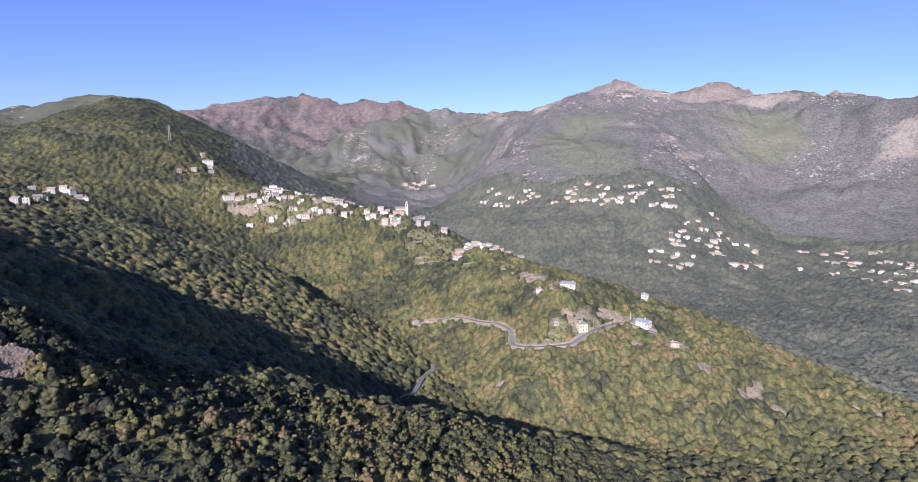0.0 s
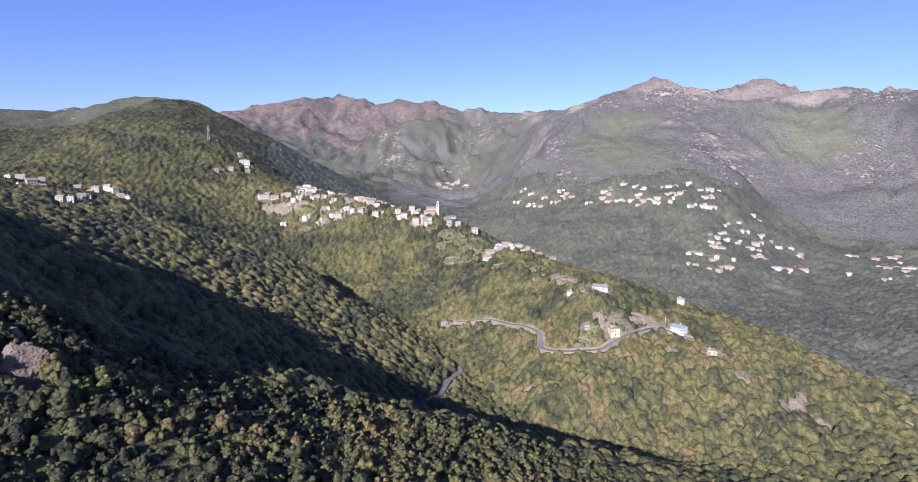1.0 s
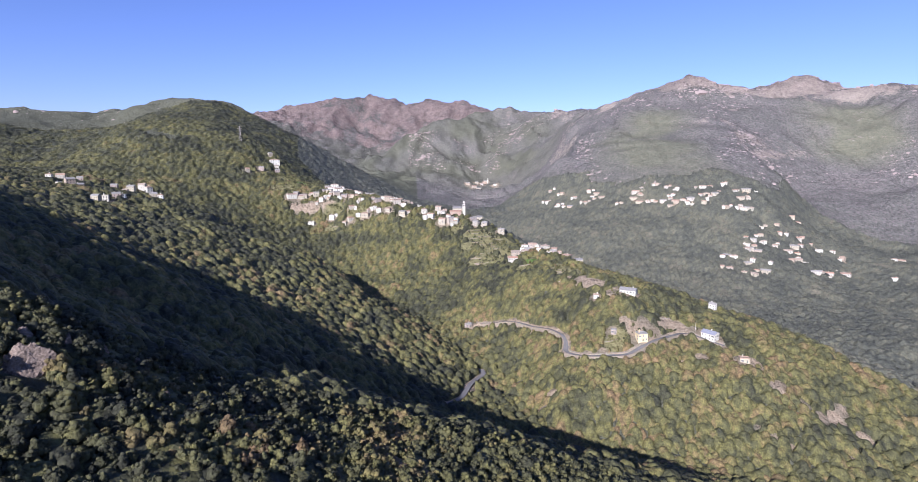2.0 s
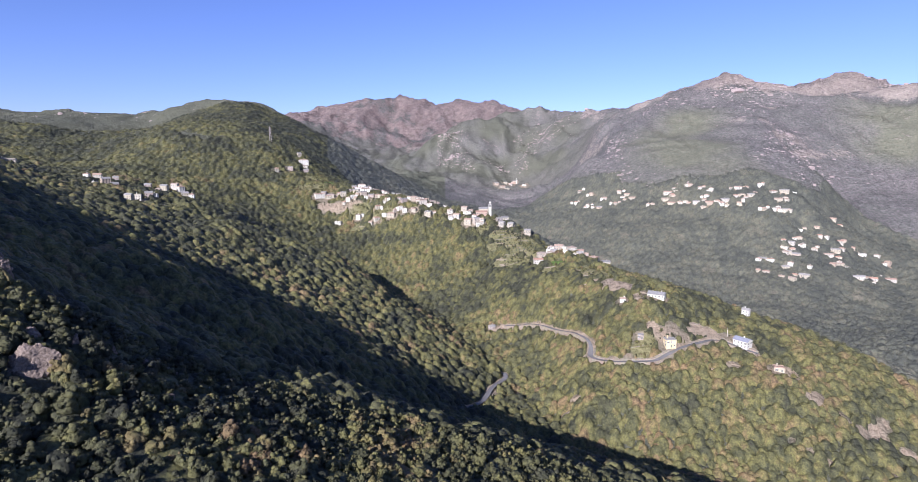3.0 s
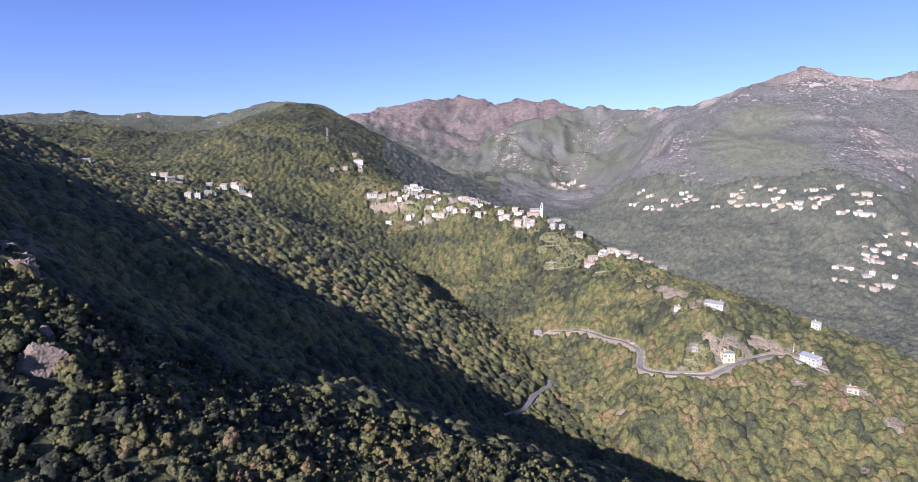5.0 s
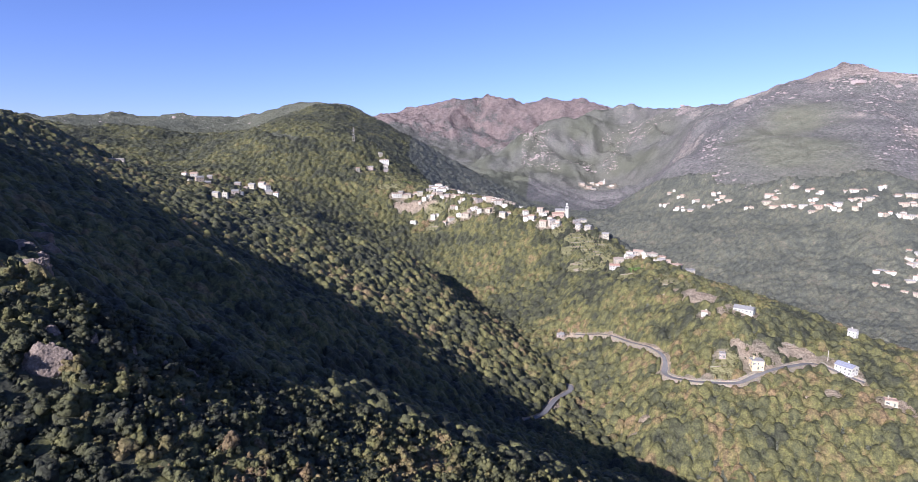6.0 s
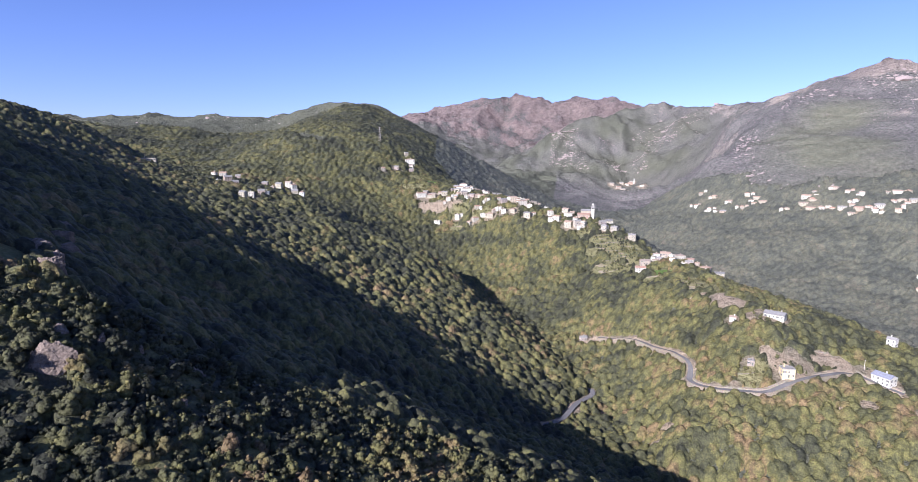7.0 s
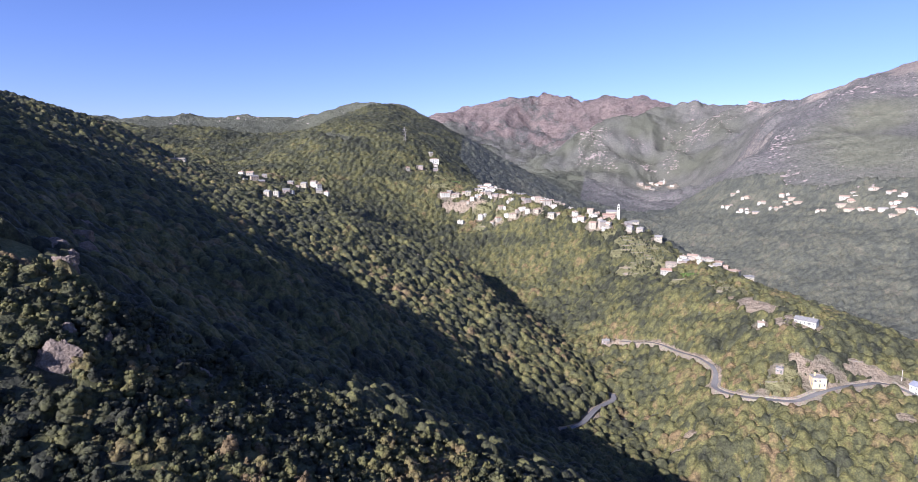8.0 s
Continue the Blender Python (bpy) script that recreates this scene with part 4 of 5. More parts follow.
def house(w, d, storeys, roof, wall_mat, roof_mat, label, close=True, seed=0, group=""):
    """A village house: walls, roof, chimney, door and windows; the front looks to -y."""
    rnd = random.Random(seed)
    home = tagged(new("house"), label, "house", group)
    h, x, y = 2.9 * storeys + 0.5, w / 2, d / 2
    bm = bmesh.new()
    if roof == "gable":
        prism(bm, (-x, x), [(-y, -7), (y, -7), (y, h), (0, h + 0.46 * y), (-y, h)])
    else:
        block(bm, -x, x, -y, y, -7, h)
    part("wall", bm, wall_mat, home)
    bm = bmesh.new()
    if roof == "gable":
        e = 0.45
        prism(bm, (-x - e, x + e), [(-y - e, h - 0.46 * e), (0, h + 0.46 * y), (y + e, h - 0.46 * e), (y + e, h - 0.46 * e + 0.28), (0, h + 0.46 * y + 0.3), (-y - e, h - 0.46 * e + 0.28)])
    elif roof == "hip":
        e, top = 0.5, h + 0.42 * y
        a = [bm.verts.new(p) for p in ((-x - e, -y - e, h), (x + e, -y - e, h), (x + e, y + e, h), (-x - e, y + e, h))]
        b = [bm.verts.new(p) for p in ((-x - e, -y - e, h + 0.22), (x + e, -y - e, h + 0.22), (x + e, y + e, h + 0.22), (-x - e, y + e, h + 0.22))]
        c = [bm.verts.new((-max(x - y, 0.3), 0, top + 0.3)), bm.verts.new((max(x - y, 0.3), 0, top + 0.3))]
        bm.faces.new(a[::-1])
        for k in range(4):
            bm.faces.new((a[k], a[(k + 1) % 4], b[(k + 1) % 4], b[k]))
        bm.faces.new((b[0], b[1], c[1], c[0]))
        bm.faces.new((b[2], b[3], c[0], c[1]))
        bm.faces.new((b[1], b[2], c[1]))
        bm.faces.new((b[3], b[0], c[0]))
    else:
        for q in ((-x - 0.1, x + 0.1, -y - 0.1, -y + 0.3), (-x - 0.1, x + 0.1, y - 0.3, y + 0.1), (-x - 0.1, -x + 0.3, -y + 0.3, y - 0.3), (x - 0.3, x + 0.1, -y + 0.3, y - 0.3)):
            block(bm, *q, h + 0.002, h + 0.7)
        block(bm, -x + 0.3, x - 0.3, -y + 0.3, y - 0.3, h + 0.002, h + 0.25)
    part("roof", bm, roof_mat, home)
    bm = bmesh.new()
    cx = rnd.uniform(-0.6, 0.6) * x
    block(bm, cx - 0.4, cx + 0.4, 0.2 * y, 0.2 * y + 0.7, h - 0.2, h + 0.46 * y + 1.1)
    block(bm, cx - 0.5, cx + 0.5, 0.2 * y - 0.1, 0.2 * y + 0.8, h + 0.46 * y + 1.1, h + 0.46 * y + 1.3)
    part("chimney", bm, wall_mat, home)
    n = max(2, int(w / (2.9 if close else 4.0)))
    door_at = rnd.randrange(n)
    for level in range(storeys):
        for k in range(n):
            px = -x + w * (k + 0.5) / n
            if level == 0 and k == door_at:
                bm = bmesh.new()
                block(bm, px - 0.55, px + 0.55, -y - 0.05, -y + 0.1, -0.3, 2.1)
                part("door", bm, TIMBER, home, "dark wooden door")
            elif rnd.random() < 0.85:
                window(home, pose(px, -y, 1.55 + 2.9 * level), close, rnd)
        for k in range(2):
            py = -y + d * (k + 0.5) / 2
            if rnd.random() < 0.7:
                window(home, pose(x, py, 1.55 + 2.9 * level, 0, 0, 90), close, rnd)
            if rnd.random() < 0.6:
                window(home, pose(-x, py, 1.55 + 2.9 * level, 0, 0, -90), close, rnd)
    return home


def settle(x, y, w, d):
    """Height of the lowest corner of a plot."""
    return float(ground(np.array([x - w / 3, x + w / 3, x, x, x]), np.array([y, y, y - d / 3, y + d / 3, y])).mean())


def village(places, kinds, group, close, seed, tall=1.0, fine=True):
    rnd = random.Random(seed)
    made = [house(*k, close=close and fine, seed=seed + i, group=group) for i, k in enumerate(kinds)]
    used = set()
    for n, (x, y, w) in enumerate(places):
        fit_ = sorted(range(len(kinds)), key=lambda i: abs(math.log(kinds[i][0] / w)) + rnd.uniform(0, 0.45))[0]
        stretch = min(1.35, max(0.7, w / kinds[fit_][0])) * (0.84 if close else 0.78)
        m = pose(x, y, settle(x, y, w, 8) - 0.3, 0, 0, -math.degrees(math.atan2(x, y)) + rnd.uniform(-35, 30)) @ Matrix.Diagonal((stretch, min(1.0, stretch), 0.88 * tall * rnd.uniform(0.9, 1.08), 1))
        if fit_ in used:
            copy_thing(made[fit_], Matrix()).matrix_basis = m
        else:
            used.add(fit_)
            made[fit_].matrix_basis = m
    for i, home in enumerate(made):
        if i not in used:
            for o in (*home.children_recursive, home):
                bpy.data.objects.remove(o)


VILLAGE_KINDS = [
    (8, 7, 2, "gable", PALE, TILE, "small pale rendered house with a clay-tiled gable roof"),
    (9, 8, 3, "hip", WHITE, TILE, "tall white house with shutters and a hipped tile roof"),
    (12, 9, 3, "gable", PALE, SCHIST, "three-storey pale village house roofed in grey stone slabs"),
    (13, 9, 2, "hip", PALE, TILE, "wide rendered house with a weathered hipped tile roof"),
    (11, 8, 2, "gable", STONE, SCHIST, "old rubble-stone house with a stone slab roof"),
    (14, 9, 3, "gable", PALE, TILE, "large pale house with rows of windows under tiles"),
    (18, 9, 3, "hip", WHITE, TILE, "long white three-storey house with a red tile roof"),
    (20, 10, 2, "gable", PALE, TILE, "long low rendered house with a faded tile roof"),
    (7, 6, 2, "flat", WHITE, PALE, "little white house with a flat parapet roof"),
]
FAR_KINDS = [
    (13, 9, 2, "gable", PALE, TILE, "pale house with a tiled roof on the far slope"),
    (16, 10, 2, "hip", PALE, TILE, "pale house with a hipped tile roof among trees"),
    (20, 10, 2, "gable", PALE, SCHIST, "wide pale house with a pale slab roof"),
    (24, 11, 2, "gable", PALE, TILE, "long pale house with a faded tile roof"),
    (11, 9, 3, "hip", WHITE, TILE, "tall white house with a small hipped roof"),
    (18, 9, 1, "flat", WHITE, PALE, "low white house with a flat roof terrace"),
]


def annexes(places, seed):
    """Smaller houses built against their neighbours."""
    rnd = random.Random(seed)
    return [(x + rnd.choice((-1, 1)) * 0.75 * w, y + rnd.uniform(-9, 9), max(6, 0.62 * w)) for x, y, w in places]


village(VILLAGE + annexes(VILLAGE, 5) + annexes(VILLAGE[4:22], 15), VILLAGE_KINDS, "houses of the ridge village", True, 11, 0.80, False)
village(CHURCH_END + annexes(CHURCH_END[2:8], 6), VILLAGE_KINDS, "houses by the church", True, 23, 0.85)
village(LOWER_HAMLET + annexes(LOWER_HAMLET[:8], 7), VILLAGE_KINDS, "houses of the lower hamlet", True, 35, 0.80)
village(ROAD_HAMLET + UPPER_FARMS, VILLAGE_KINDS, "houses of the upper hamlet", True, 47, 1.1, False)
village(FAR_VILLAGE + annexes(FAR_VILLAGE, 8) + annexes(FAR_VILLAGE[8:28], 18), FAR_KINDS, "houses of the far village", False, 59, 0.95)
village(KNOLL_VILLAGE + annexes(KNOLL_VILLAGE[3:28], 9), FAR_KINDS, "houses on the knoll", False, 61, 0.9)
village(EAST_VILLAGE + annexes(EAST_VILLAGE, 10), FAR_KINDS, "houses of the eastern village", False, 73, 0.9)
village(HEAD_HAMLET, FAR_KINDS, "houses at the valley head", False, 85, 1.3)

# the single houses by the road
LONE_KINDS = [
    (9, 7.5, 2, "flat", CREAM, SCHIST, "cream-yellow two-storey house with a flat grey roof", 24),
    (13, 9, 2, "gable", WHITE, SLATE, "white house with blue-grey stepped roofs beside the road", -28),
    (6.5, 6, 3, "gable", WHITE, SCHIST, "narrow white tower house with a slanting grey roof", -18),
    (5, 4, 1, "gable", WHITE, TILE, "tiny white hut among bushes", 10),
    (16, 9, 1, "gable", WHITE, SCHIST, "low white farmhouse with a grey slab roof", -12),
    (5, 4, 1, "flat", STONE, SCHIST, "small stone hut on a terrace", 0),
    (7, 5, 1, "gable", STONE, SCHIST, "small stone building beside the bend", 20),
    (8, 6, 1, "flat", PALE, TILE, "roofless pale ruin on a paved terrace", 15),
]
for _k, ((_x, _y, _w), (*_kind, _turn)) in enumerate(zip(LONE, LONE_KINDS)):
    house(*_kind, seed=100 + _k).matrix_basis = pose(_x, _y, settle(_x, _y, _w, 8) - 0.2, 0, 0, -math.degrees(math.atan2(_x, _y)) + _turn)
house(30, 9, 1, "flat", PALE, SCHIST, "long low pale depot building beside the upper road", seed=120).matrix_basis = pose(*BARN, settle(*BARN, 26, 9), 0, 0, 30)


# ---- churches ----
def lathe(bm, radii, sides=8, turn=0.0):
    rings = [[bm.verts.new((r * math.cos(turn + 6.2832 * k / sides), r * math.sin(turn + 6.2832 * k / sides), z)) for k in range(sides)] for r, z in radii]
    for a, b in zip(rings, rings[1:]):
        for k in range(sides):
            bm.faces.new((a[k], a[(k + 1) % sides], b[(k + 1) % sides], b[k]))
    bm.faces.new(rings[0][::-1])
    bm.faces.new(rings[-1])


def belfry(parent, x, y, width, height, material):
    """A tiered bell tower with open arches and a small dome."""
    s = width / 2
    bm = bmesh.new()
    block(bm, x - s, x + s, y - s, y + s, -6, 0.55 * height)
    block(bm, x - s * 1.12, x + s * 1.12, y - s * 1.12, y + s * 1.12, 0.55 * height, 0.57 * height)
    tower = part("tower", bm, material, parent, "white bell tower in stepped tiers")
    for k, (lo, hi, q) in enumerate(((0.57, 0.74, 0.92), (0.76, 0.89, 0.72))):
        bm = bmesh.new()
        c = s * q
        for ax in (-1, 1):
            for ay in (-1, 1):
                block(bm, x + ax * c - (0.32 * c if ax > 0 else 0), x + ax * c + (0 if ax > 0 else 0.32 * c), y + ay * c - (0.32 * c if ay > 0 else 0), y + ay * c + (0 if ay > 0 else 0.32 * c),
                      lo * height, hi * height)
        block(bm, x - c, x + c, y - c, y + c, (hi - 0.035) * height, hi * height - 0.02)
        block(bm, x - c * 1.14, x + c * 1.14, y - c * 1.14, y + c * 1.14, hi * height, (hi + 0.02) * height)
        part("bell_stage", bm, material, tower)
    bm = bmesh.new()
    lathe(bm, [(s * 0.62 * math.cos(a), height * (0.91 + 0.085 * math.sin(a))) for a in (0.0, 0.4, 0.8, 1.15, 1.45)], 10)
    bmesh.ops.translate(bm, verts=bm.verts, vec=(x, y, 0))
    part("dome", bm, material, tower)


def church(name, label):
    """A hillside church: long nave, lower side building and a bell tower."""
    kirk = tagged(new(name), label, "church")
    bm = bmesh.new()
    prism(bm, (-13, 11), [(-5, -8), (6, -8), (6, 11), (0.5, 14), (-5, 11)])
    part("nave", bm, PALE, kirk, "pale rendered nave with a gabled end")
    bm = bmesh.new()
    prism(bm, (-13.5, 11.5), [(-5.6, 10.8), (0.5, 14.0), (6.6, 10.8), (6.6, 11.15), (0.5, 14.4), (-5.6, 11.15)])
    part("roof", bm, SCHIST, kirk, "grey stone slab roof")
    bm = bmesh.new()
    prism(bm, (-20, 2), [(-16, -10), (-5.01, -10), (-5.01, 6), (-10.5, 8), (-16, 6)])
    part("side_building", bm, PINK, kirk, "rose-coloured brick side building")
    bm = bmesh.new()
    prism(bm, (-20.5, 2.5), [(-16.6, 5.8), (-10.5, 8.05), (-5.2, 6.1), (-5.2, 6.45), (-10.5, 8.4), (-16.6, 6.15)])
    part("side_roof", bm, TILE, kirk, "faded clay tile roof")
    rnd = random.Random(3)
    for k in range(5):
        window(kirk, pose(-17.8 + 4.4 * k, -16, 3.0), True, rnd)
    for k in range(4):
        window(kirk, pose(-1 + 3.2 * k, -5, 7.5), True, rnd)
    belfry(kirk, 8.2, -7.6, 5.2, 26, WHITE)
    return kirk


kirk = church("church", "village church with rose brick walls and white bell tower")
kirk.matrix_basis = pose(*CHURCH, settle(*CHURCH, 24, 14) + 1.0, 0, 0, 2) @ Matrix.Diagonal((0.84, 0.84, 0.84, 1))
kirk = church("church", "distant pale church with a slim tower at the valley head")
kirk.matrix_basis = pose(*FAR_CHURCH, settle(*FAR_CHURCH, 24, 14), 0, 0, -10)

# ---- roads, walls and terraces ----
def road_material():
    m, t, b = tree_of("worn_asphalt", 0.85, 0, 0.3)
    p = place(t)
    c = mixed(t, 0.4, ramp(t, noise_of(t, p, 6, 4), (0.3, (0.11, 0.105, 0.095)), (0.7, (0.19, 0.18, 0.16))), ramp(t, noise_of(t, p, 0.6, 3), (0.3, (0.09, 0.09, 0.09)), (0.7, (0.2, 0.2, 0.2))))
    t.links.new(c, b.inputs["Base Color"])
    return m


def masonry_material():
    m, t, b = tree_of("dry_stone_masonry", 0.9, 0, 0.2)
    p = place(t)
    v = node(t, "ShaderNodeTexVoronoi", Scale=1.6)
    t.links.new(p, v.inputs["Vector"])
    c = mixed(t, 0.5, ramp(t, noise_of(t, p, 3, 4), (0.3, (0.15, 0.128, 0.092)), (0.7, (0.31, 0.27, 0.20))), v.outputs["Color"], "OVERLAY")
    c = mixed(t, 0.75, c, ramp(t, noise_of(t, p, 1, 3), (0.3, (0.13, 0.112, 0.08)), (0.7, (0.30, 0.26, 0.19))))
    t.links.new(c, b.inputs["Base Color"])
    bumped(t, b, v.outputs["Distance"], 0.6, 0.2)
    return m


ASPHALT, MASONRY = road_material(), masonry_material()


def smooth_line(line, step=3.0):
    pts = [Vector(p) for p in line]
    out = []
    for k in range(len(pts) - 1):
        a, b, c, d = pts[max(k - 1, 0)], pts[k], pts[k + 1], pts[min(k + 2, len(pts) - 1)]
        n = max(1, int((c - b).length / step))
        for s in range(n):
            u = s / n
            out.append(0.5 * (2 * b + (c - a) * u + (2 * a - 5 * b + 4 * c - d) * u * u + (3 * b - a - 3 * c + d) * u ** 3))
    return out + [pts[-1]]


def ribbon(line, spans):
    """A strip along the line; spans: offsets and heights across it, from left to right, as a closed outline."""
    pts = smooth_line(line)
    z = ground(np.array([p.x for p in pts]), np.array([p.y for p in pts]))
    k = np.ones(9) / 9
    z = np.convolve(np.pad(z, 4, "edge"), k, "valid")
    bm = bmesh.new()
    rings = []
    for i, p in enumerate(pts):
        d = (pts[min(i + 1, len(pts) - 1)] - pts[max(i - 1, 0)]).normalized()
        s = Vector((d.y, -d.x))
        rings.append([bm.verts.new((p.x + s.x * o, p.y + s.y * o, z[i] + h)) for o, h in spans])
    n = len(spans)
    for a, b in zip(rings, rings[1:]):
        for i in range(n):
            bm.faces.new((a[i], a[(i + 1) % n], b[(i + 1) % n], b[i]))
    bm.faces.new(rings[0][::-1])
    bm.faces.new(rings[-1])
    return bm


def strip(name, line, spans, material, label, category, kind="structure"):
    bm = ribbon(line, spans)
    me = bpy.data.meshes.new(name)
    bmesh.ops.recalc_face_normals(bm, faces=bm.faces)
    bm.to_mesh(me)
    bm.free()
    me.materials.append(material)
    return tagged(new(name, me), label, category, kind=kind)


for _line in (ROAD[:18], ROAD[22:]):
    strip("road", _line, [(-2.3, 1.2), (2.3, 1.2), (2.3, 0.7), (-2.3, 0.7)], ASPHALT, "narrow winding asphalt mountain road", "road")
strip("retaining_wall", ROAD[:18], [(-3.1, 1.4), (-2.32, 1.5), (-2.32, -3.0), (-3.6, -3.0)], MASONRY, "pale stone retaining wall along the road", "wall")
strip("road_bank", ROAD[:18], [(2.32, 1.1), (2.9, 1.8), (4.3, 2.4), (5.0, 1.0), (2.4, -1.0)], MASONRY, "pale cut earth and stone bank above the road", "bank")

TERRACES = [
    [(118, 672), (135, 668), (155, 672), (170, 680)], [(110, 655), (130, 650), (152, 655)], [(128, 638), (150, 633), (172, 640)], [(142, 620), (165, 612), (190, 618)],
    [(150, 605), (168, 598), (188, 602)], [(75, 735), (92, 728), (110, 730)], [(66, 760), (90, 752), (112, 755)], [(80, 790), (100, 782), (120, 786)], [(85, 812), (105, 806), (122, 808)],
    [(72, 835), (90, 830), (108, 832)], [(-230, 955), (-205, 948), (-170, 950)], [(-165, 915), (-140, 910), (-120, 908)], [(205, 478), (222, 486), (240, 490)], [(205, 485), (225, 494), (243, 496)],
    [(155, 466), (170, 462), (185, 464)], [(192, 510), (205, 508), (220, 510)], [(270, 420), (283, 417), (294, 422)], [(-400, 690), (-380, 682), (-350, 684)], [(-200, 640), (-185, 632), (-165, 628)],
]
_g = random.Random(12)
for _k in range(9):
    for _x in (72, 98):
        _a, _b = _x + _g.uniform(0, 8), _x + _g.uniform(13, 24)
        TERRACES.append([(_a, 836 - 12 * _k + _g.uniform(-2, 2)), ((_a + _b) / 2, 831 - 12 * _k), (_b, 832 - 12 * _k + _g.uniform(-2, 2))])
for _k in range(5):
    _a, _b = 150 + _g.uniform(0, 12), 176 + _g.uniform(0, 20)
    TERRACES.append([(_a, 622 - 12 * _k), ((_a + _b) / 2, 619 - 12 * _k), (_b, 623 - 12 * _k)])
for _line in TERRACES:
    strip("terrace_wall", _line, [(-0.3, 0.40), (0.3, 0.40), (0.6, -2.0), (-0.6, -2.0)], MASONRY, "low dry-stone terrace wall on the slope", "wall", "")


# ---- rocks ----
def rock_material():
    m, t, b = tree_of("weathered_granite", 0.9, 0, 0.2)
    p = place(t)
    c = mixed(t, 0.5, ramp(t, noise_of(t, p, 2.5, 5), (0.3, (0.10, 0.078, 0.060)), (0.5, (0.195, 0.155, 0.122)), (0.7, (0.28, 0.228, 0.182))),
              ramp(t, noise_of(t, p, 0.5, 4), (0.35, (0.045, 0.036, 0.030)), (0.49, (0.16, 0.127, 0.100)), (0.62, (0.27, 0.218, 0.172))))
    t.links.new(c, b.inputs["Base Color"])
    bumped(t, b, noise_of(t, p, 0.7, 5, 0.7), 0.9, 0.4)
    return m


GRANITE = rock_material()
CRAG = plain_material("grey_crag_stone", (0.30, 0.248, 0.222), 0.9, 0.0, 4.0)


def boulder(x, y, w, d, h, seed, up=0.0, turn=0.0, label="pale weathered granite outcrop on the spur", cuts=13, fine=4):
    """A block of granite, broken along flat cleft faces."""
    g = random.Random(seed)
    bm = bmesh.new()
    bmesh.ops.create_icosphere(bm, subdivisions=fine, radius=1)
    off = Vector((seed * 7.3, seed * 3.1, 0))
    clefts = [(Vector((g.gauss(0, 1), g.gauss(0, 1), g.gauss(0, 0.6))).normalized(), g.uniform(0.62, 0.88)) for _ in range(cuts)]
    for v in bm.verts:
        p = v.co * (1.05 + 0.2 * noise.noise(v.co * 1.3 + off))
        for n, far_ in clefts:
            over = p.dot(n) - far_
            if over > 0:
                p = p - n * over * 0.93
        p = p * (1 + 0.16 * noise.noise(p * 3.5 + off) + 0.14 * (0.5 - abs(noise.noise(p * 7 + off))) + 0.10 * (0.4 - abs(noise.noise(Vector((p.x * 9, p.y * 9, p.z * 4)) + off))))
        v.co = Vector((p.x * w / 1.7, p.y * d / 1.7, p.z * h / 1.7))
    me = bpy.data.meshes.new("boulder")
    bm.to_mesh(me)
    bm.free()
    me.materials.append(GRANITE)
    ob = tagged(new("boulder", me), label, "rock")
    ob.matrix_basis = pose(x, y, float(ground(x, y)[0]) + up - 1.0, 0, 0, turn)


def outcrops(name, label, seed, count, inside, lo, hi):
    """Loose crags breaking through the scrub of a mountain, in clusters."""
    g = np.random.default_rng(seed)
    x, y = g.uniform(lo[0], hi[0], 40 * count), g.uniform(lo[1], hi[1], 40 * count)
    n = fractal(x, y, 260, 4, seed) + 0.6 * fractal(x, y, 60, 2, seed + 9)
    k = inside(x, y)
    x, y, n = x[k][:9 * count], y[k][:9 * count], n[k][:9 * count]
    z = ground(x, y)
    n = n + 0.9 * ledges(x, z - DATUM, fractal(x, y, 140, 5, 90)) + 0.5 * np.clip((z - DATUM - 200) / 80, 0, 1) - 1.5 * near_spots(x, y, HEATHS, 130) - 0.25
    k = n > g.uniform(-0.4, 1.1, len(x))
    x, y, z, n = x[k][:count], y[k][:count], z[k][:count], n[k][:count]
    k = z - DATUM > -70
    x, y, z, n = x[k], y[k], z[k], n[k]
    size = np.exp(g.normal(0.45, 0.5, len(x))) * np.clip(0.7 + 0.5 * n, 0.6, 1.35)
    v = ICO[None] * g.uniform(0.6, 1.3, (len(x), 12, 1)) * size[:, None, None] * np.stack((g.uniform(0.8, 2.2, len(x)), g.uniform(0.6, 1.3, len(x)), g.uniform(0.5, 1.1, len(x))), 1)[:, None, :]
    v = v + np.stack((x, y, z), 1)[:, None, :]
    f = (ICO_FACES[None] + 12 * np.arange(len(x))[:, None, None]).reshape(-1, 3)
    return tagged(new(name, mesh_of(name, v.reshape(-1, 3), f, CRAG, smooth=False)), label, "rock", kind="stuff")


outcrops("mountain_crags", "pale granite crags scattered over the mountain scrub", 7, 8000, lambda x, y: (x > 0.33 * y - 60), (350, 1300), (2300, 3200))
outcrops("ridge_crags", "grey granite pinnacles on the ridge before the gorge", 8, 3600, lambda x, y: np.abs(x - 420) < 460, (-60, 2850), (900, 3560))
outcrops("hill_crags", "small pale rocks on the round green hill", 9, 500, lambda x, y: np.hypot(x, y) > 1150, (-1500, 1000), (-400, 2200))


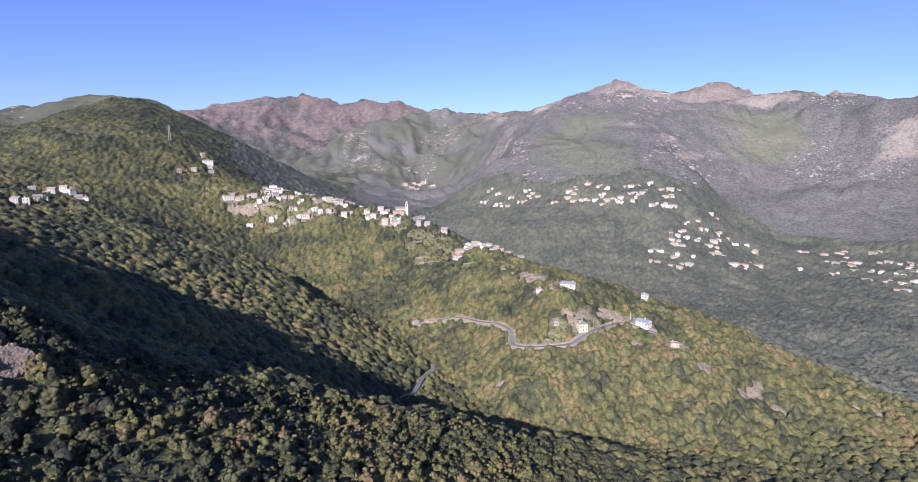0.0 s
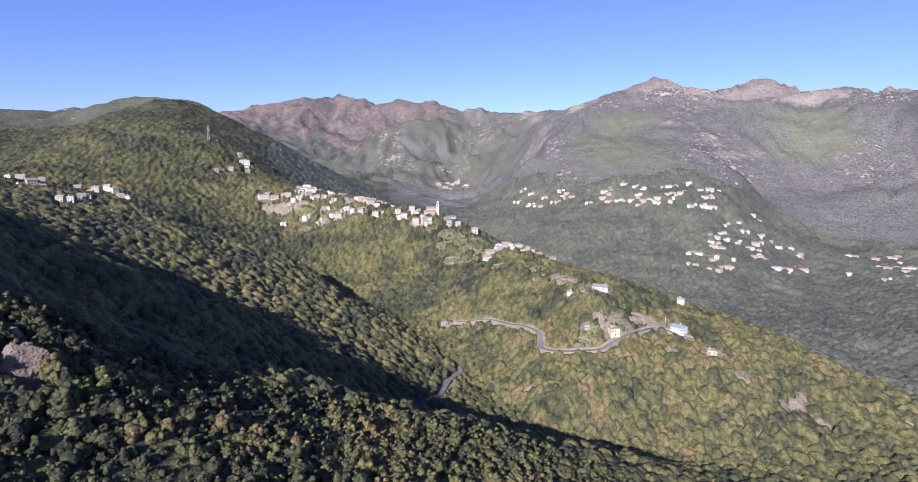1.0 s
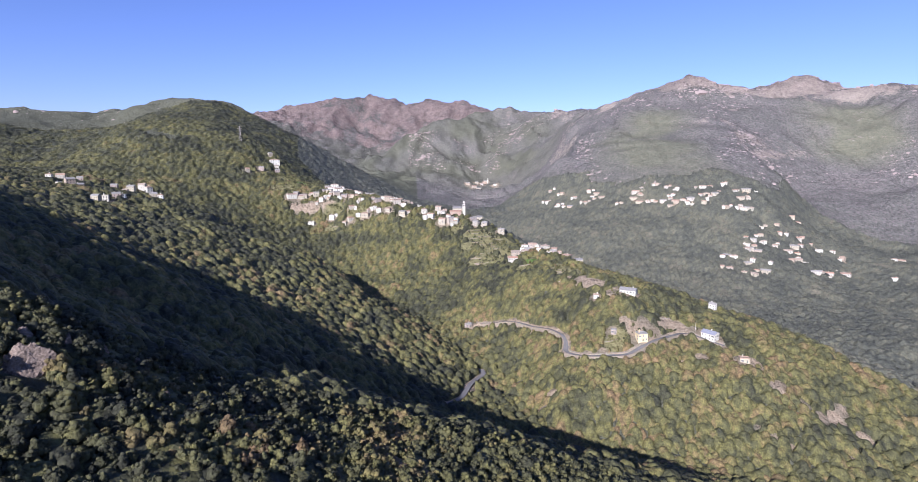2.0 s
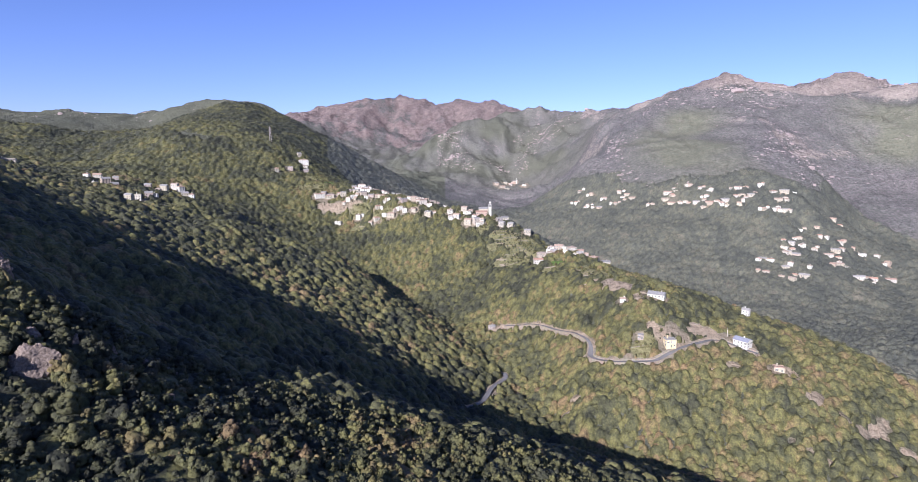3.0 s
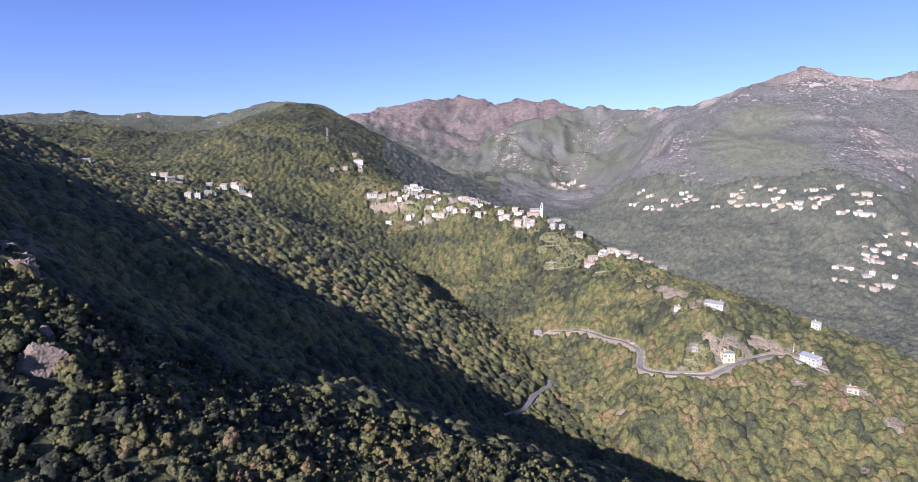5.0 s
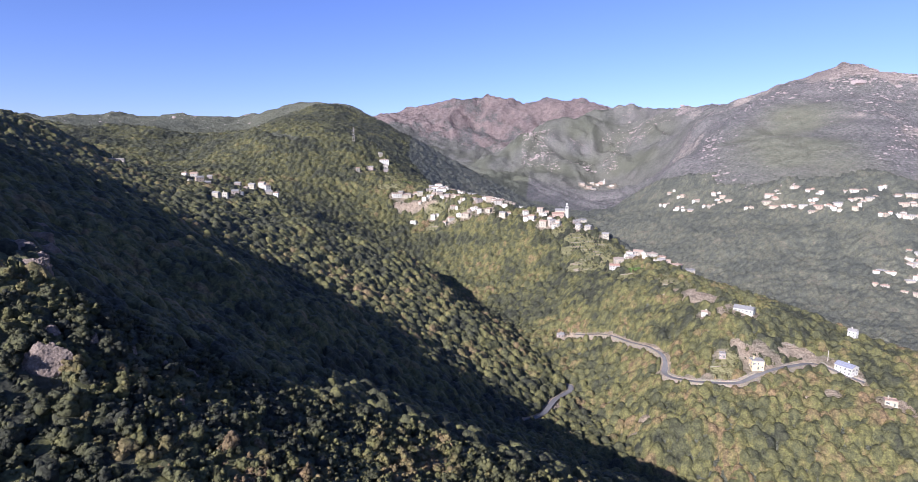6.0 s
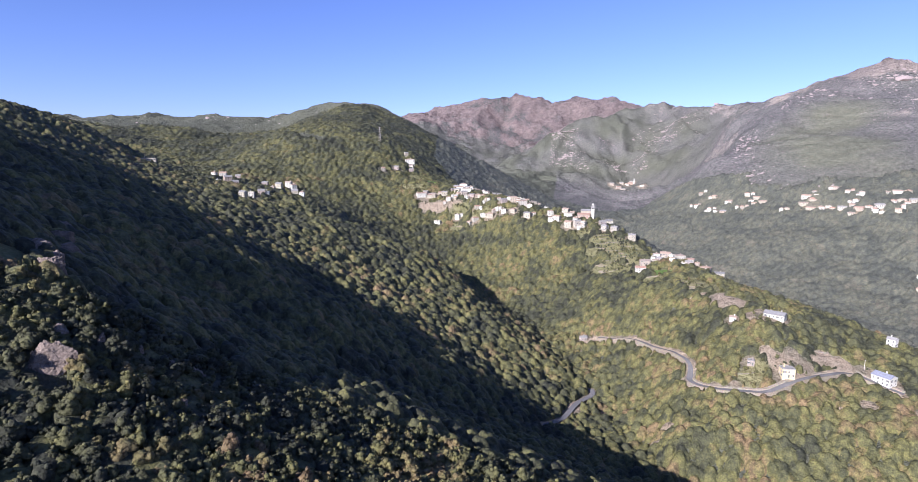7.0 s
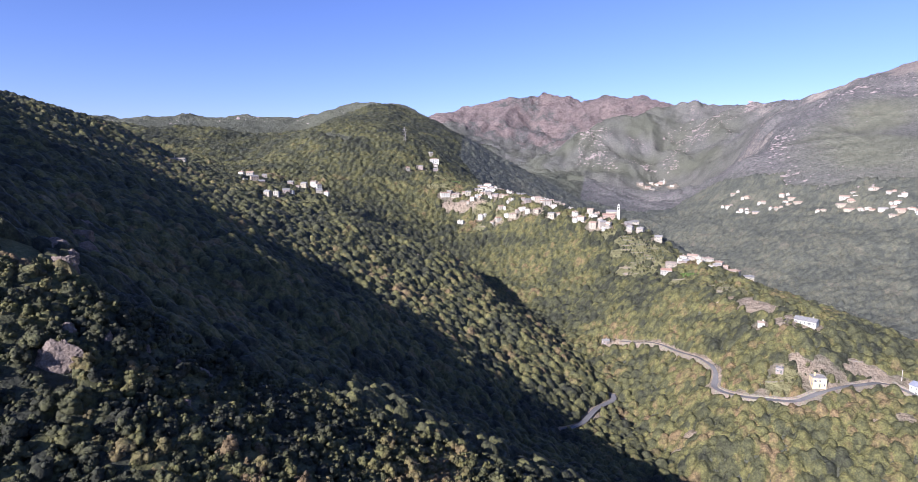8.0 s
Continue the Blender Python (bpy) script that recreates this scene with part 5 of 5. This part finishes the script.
for _n, _r in enumerate([(-116, 144, 11, 6.5, 12.5, 1, 0.4, 42, "broad pale granite cliff face among the oaks", 26, 5), (-124, 152, 5, 4, 6, 2, 1.0, 40), (-152, 177, 9, 7, 10, 3, 3.0, 30, "tall granite block on the crest of the spur", 22, 5), (-160, 186, 6, 5, 6, 4, 3.5, 40), (-117, 159, 5, 4, 7, 5, 1.5, 20),
                         (-111, 167, 5, 4, 8, 6, -0.5, 70), (-104, 173, 5, 4, 8, 7, 0.0, 40), (-99, 180, 5, 5, 9, 8, 0.0, 10), (-88, 158, 2, 2, 5, 9, 3.2, 0), (-170, 190, 9, 6, 8, 10, 2, 15),
                         (-205, 230, 12, 7, 9, 11, 1, 30), (-185, 215, 10, 6, 8, 12, 1, 60), (-225, 250, 9, 7, 8, 13, 2, 0), (-160, 205, 8, 5, 7, 14, 1.5, 45)]):
    boulder(*_r)


# ---- pylon, pole ----
STEEL = plain_material("galvanised_steel", (0.42, 0.38, 0.36), 0.5, 0.6)


def beam(bm, a, b, r):
    tube(bm, [a, b], [r, r], 4)


def pylon():
    mast = tagged(new("power_pylon"), "tall lattice steel power pylon on the hillside", "pylon")
    H, w0, w1 = 34.0, 2.6, 0.6
    corner = [(-1, -1), (1, -1), (1, 1), (-1, 1)]

    def at(c, z):
        s = w0 + (w1 - w0) * min(1, z / 26)
        return (c[0] * s, c[1] * s, z)
    for c in corner:
        bm = bmesh.new()
        beam(bm, at(c, -2), at(c, H), 0.20)
        part("leg", bm, STEEL, mast)
    for level in range(8):
        z0, z1 = 4.0 * level, 4.0 * level + 4.0
        bm = bmesh.new()
        for a, b in zip(corner, corner[1:] + corner[:1]):
            beam(bm, at(a, z0), at(b, z1), 0.09)
            beam(bm, at(b, z0), at(a, z1), 0.09)
        part("bracing", bm, STEEL, mast)
    for z, r in ((24, 5.5), (28, 4.5), (32, 3.5)):
        bm = bmesh.new()
        beam(bm, (-r, 0, z), (r, 0, z), 0.15)
        beam(bm, (-r, 0, z), (0, 0, z + 1.6), 0.1)
        beam(bm, (r, 0, z), (0, 0, z + 1.6), 0.1)
        part("crossarm", bm, STEEL, mast)
    return mast


pylon().matrix_basis = pose(*PYLON, settle(*PYLON, 5, 5), 0, 0, 20)
pole = tagged(new("utility_pole"), "slender pale utility pole beside the road", "pole")
bm = bmesh.new()
tube(bm, [(0, 0, -1), (0, 0, 9)], [0.2, 0.14], 8)
part("shaft", bm, FRAME, pole)
bm = bmesh.new()
block(bm, -0.9, 0.9, -0.07, 0.07, 8.2, 8.36)
part("crossarm", bm, TIMBER, pole)
pole.matrix_basis = pose(262, 480, settle(262, 480, 2, 2))
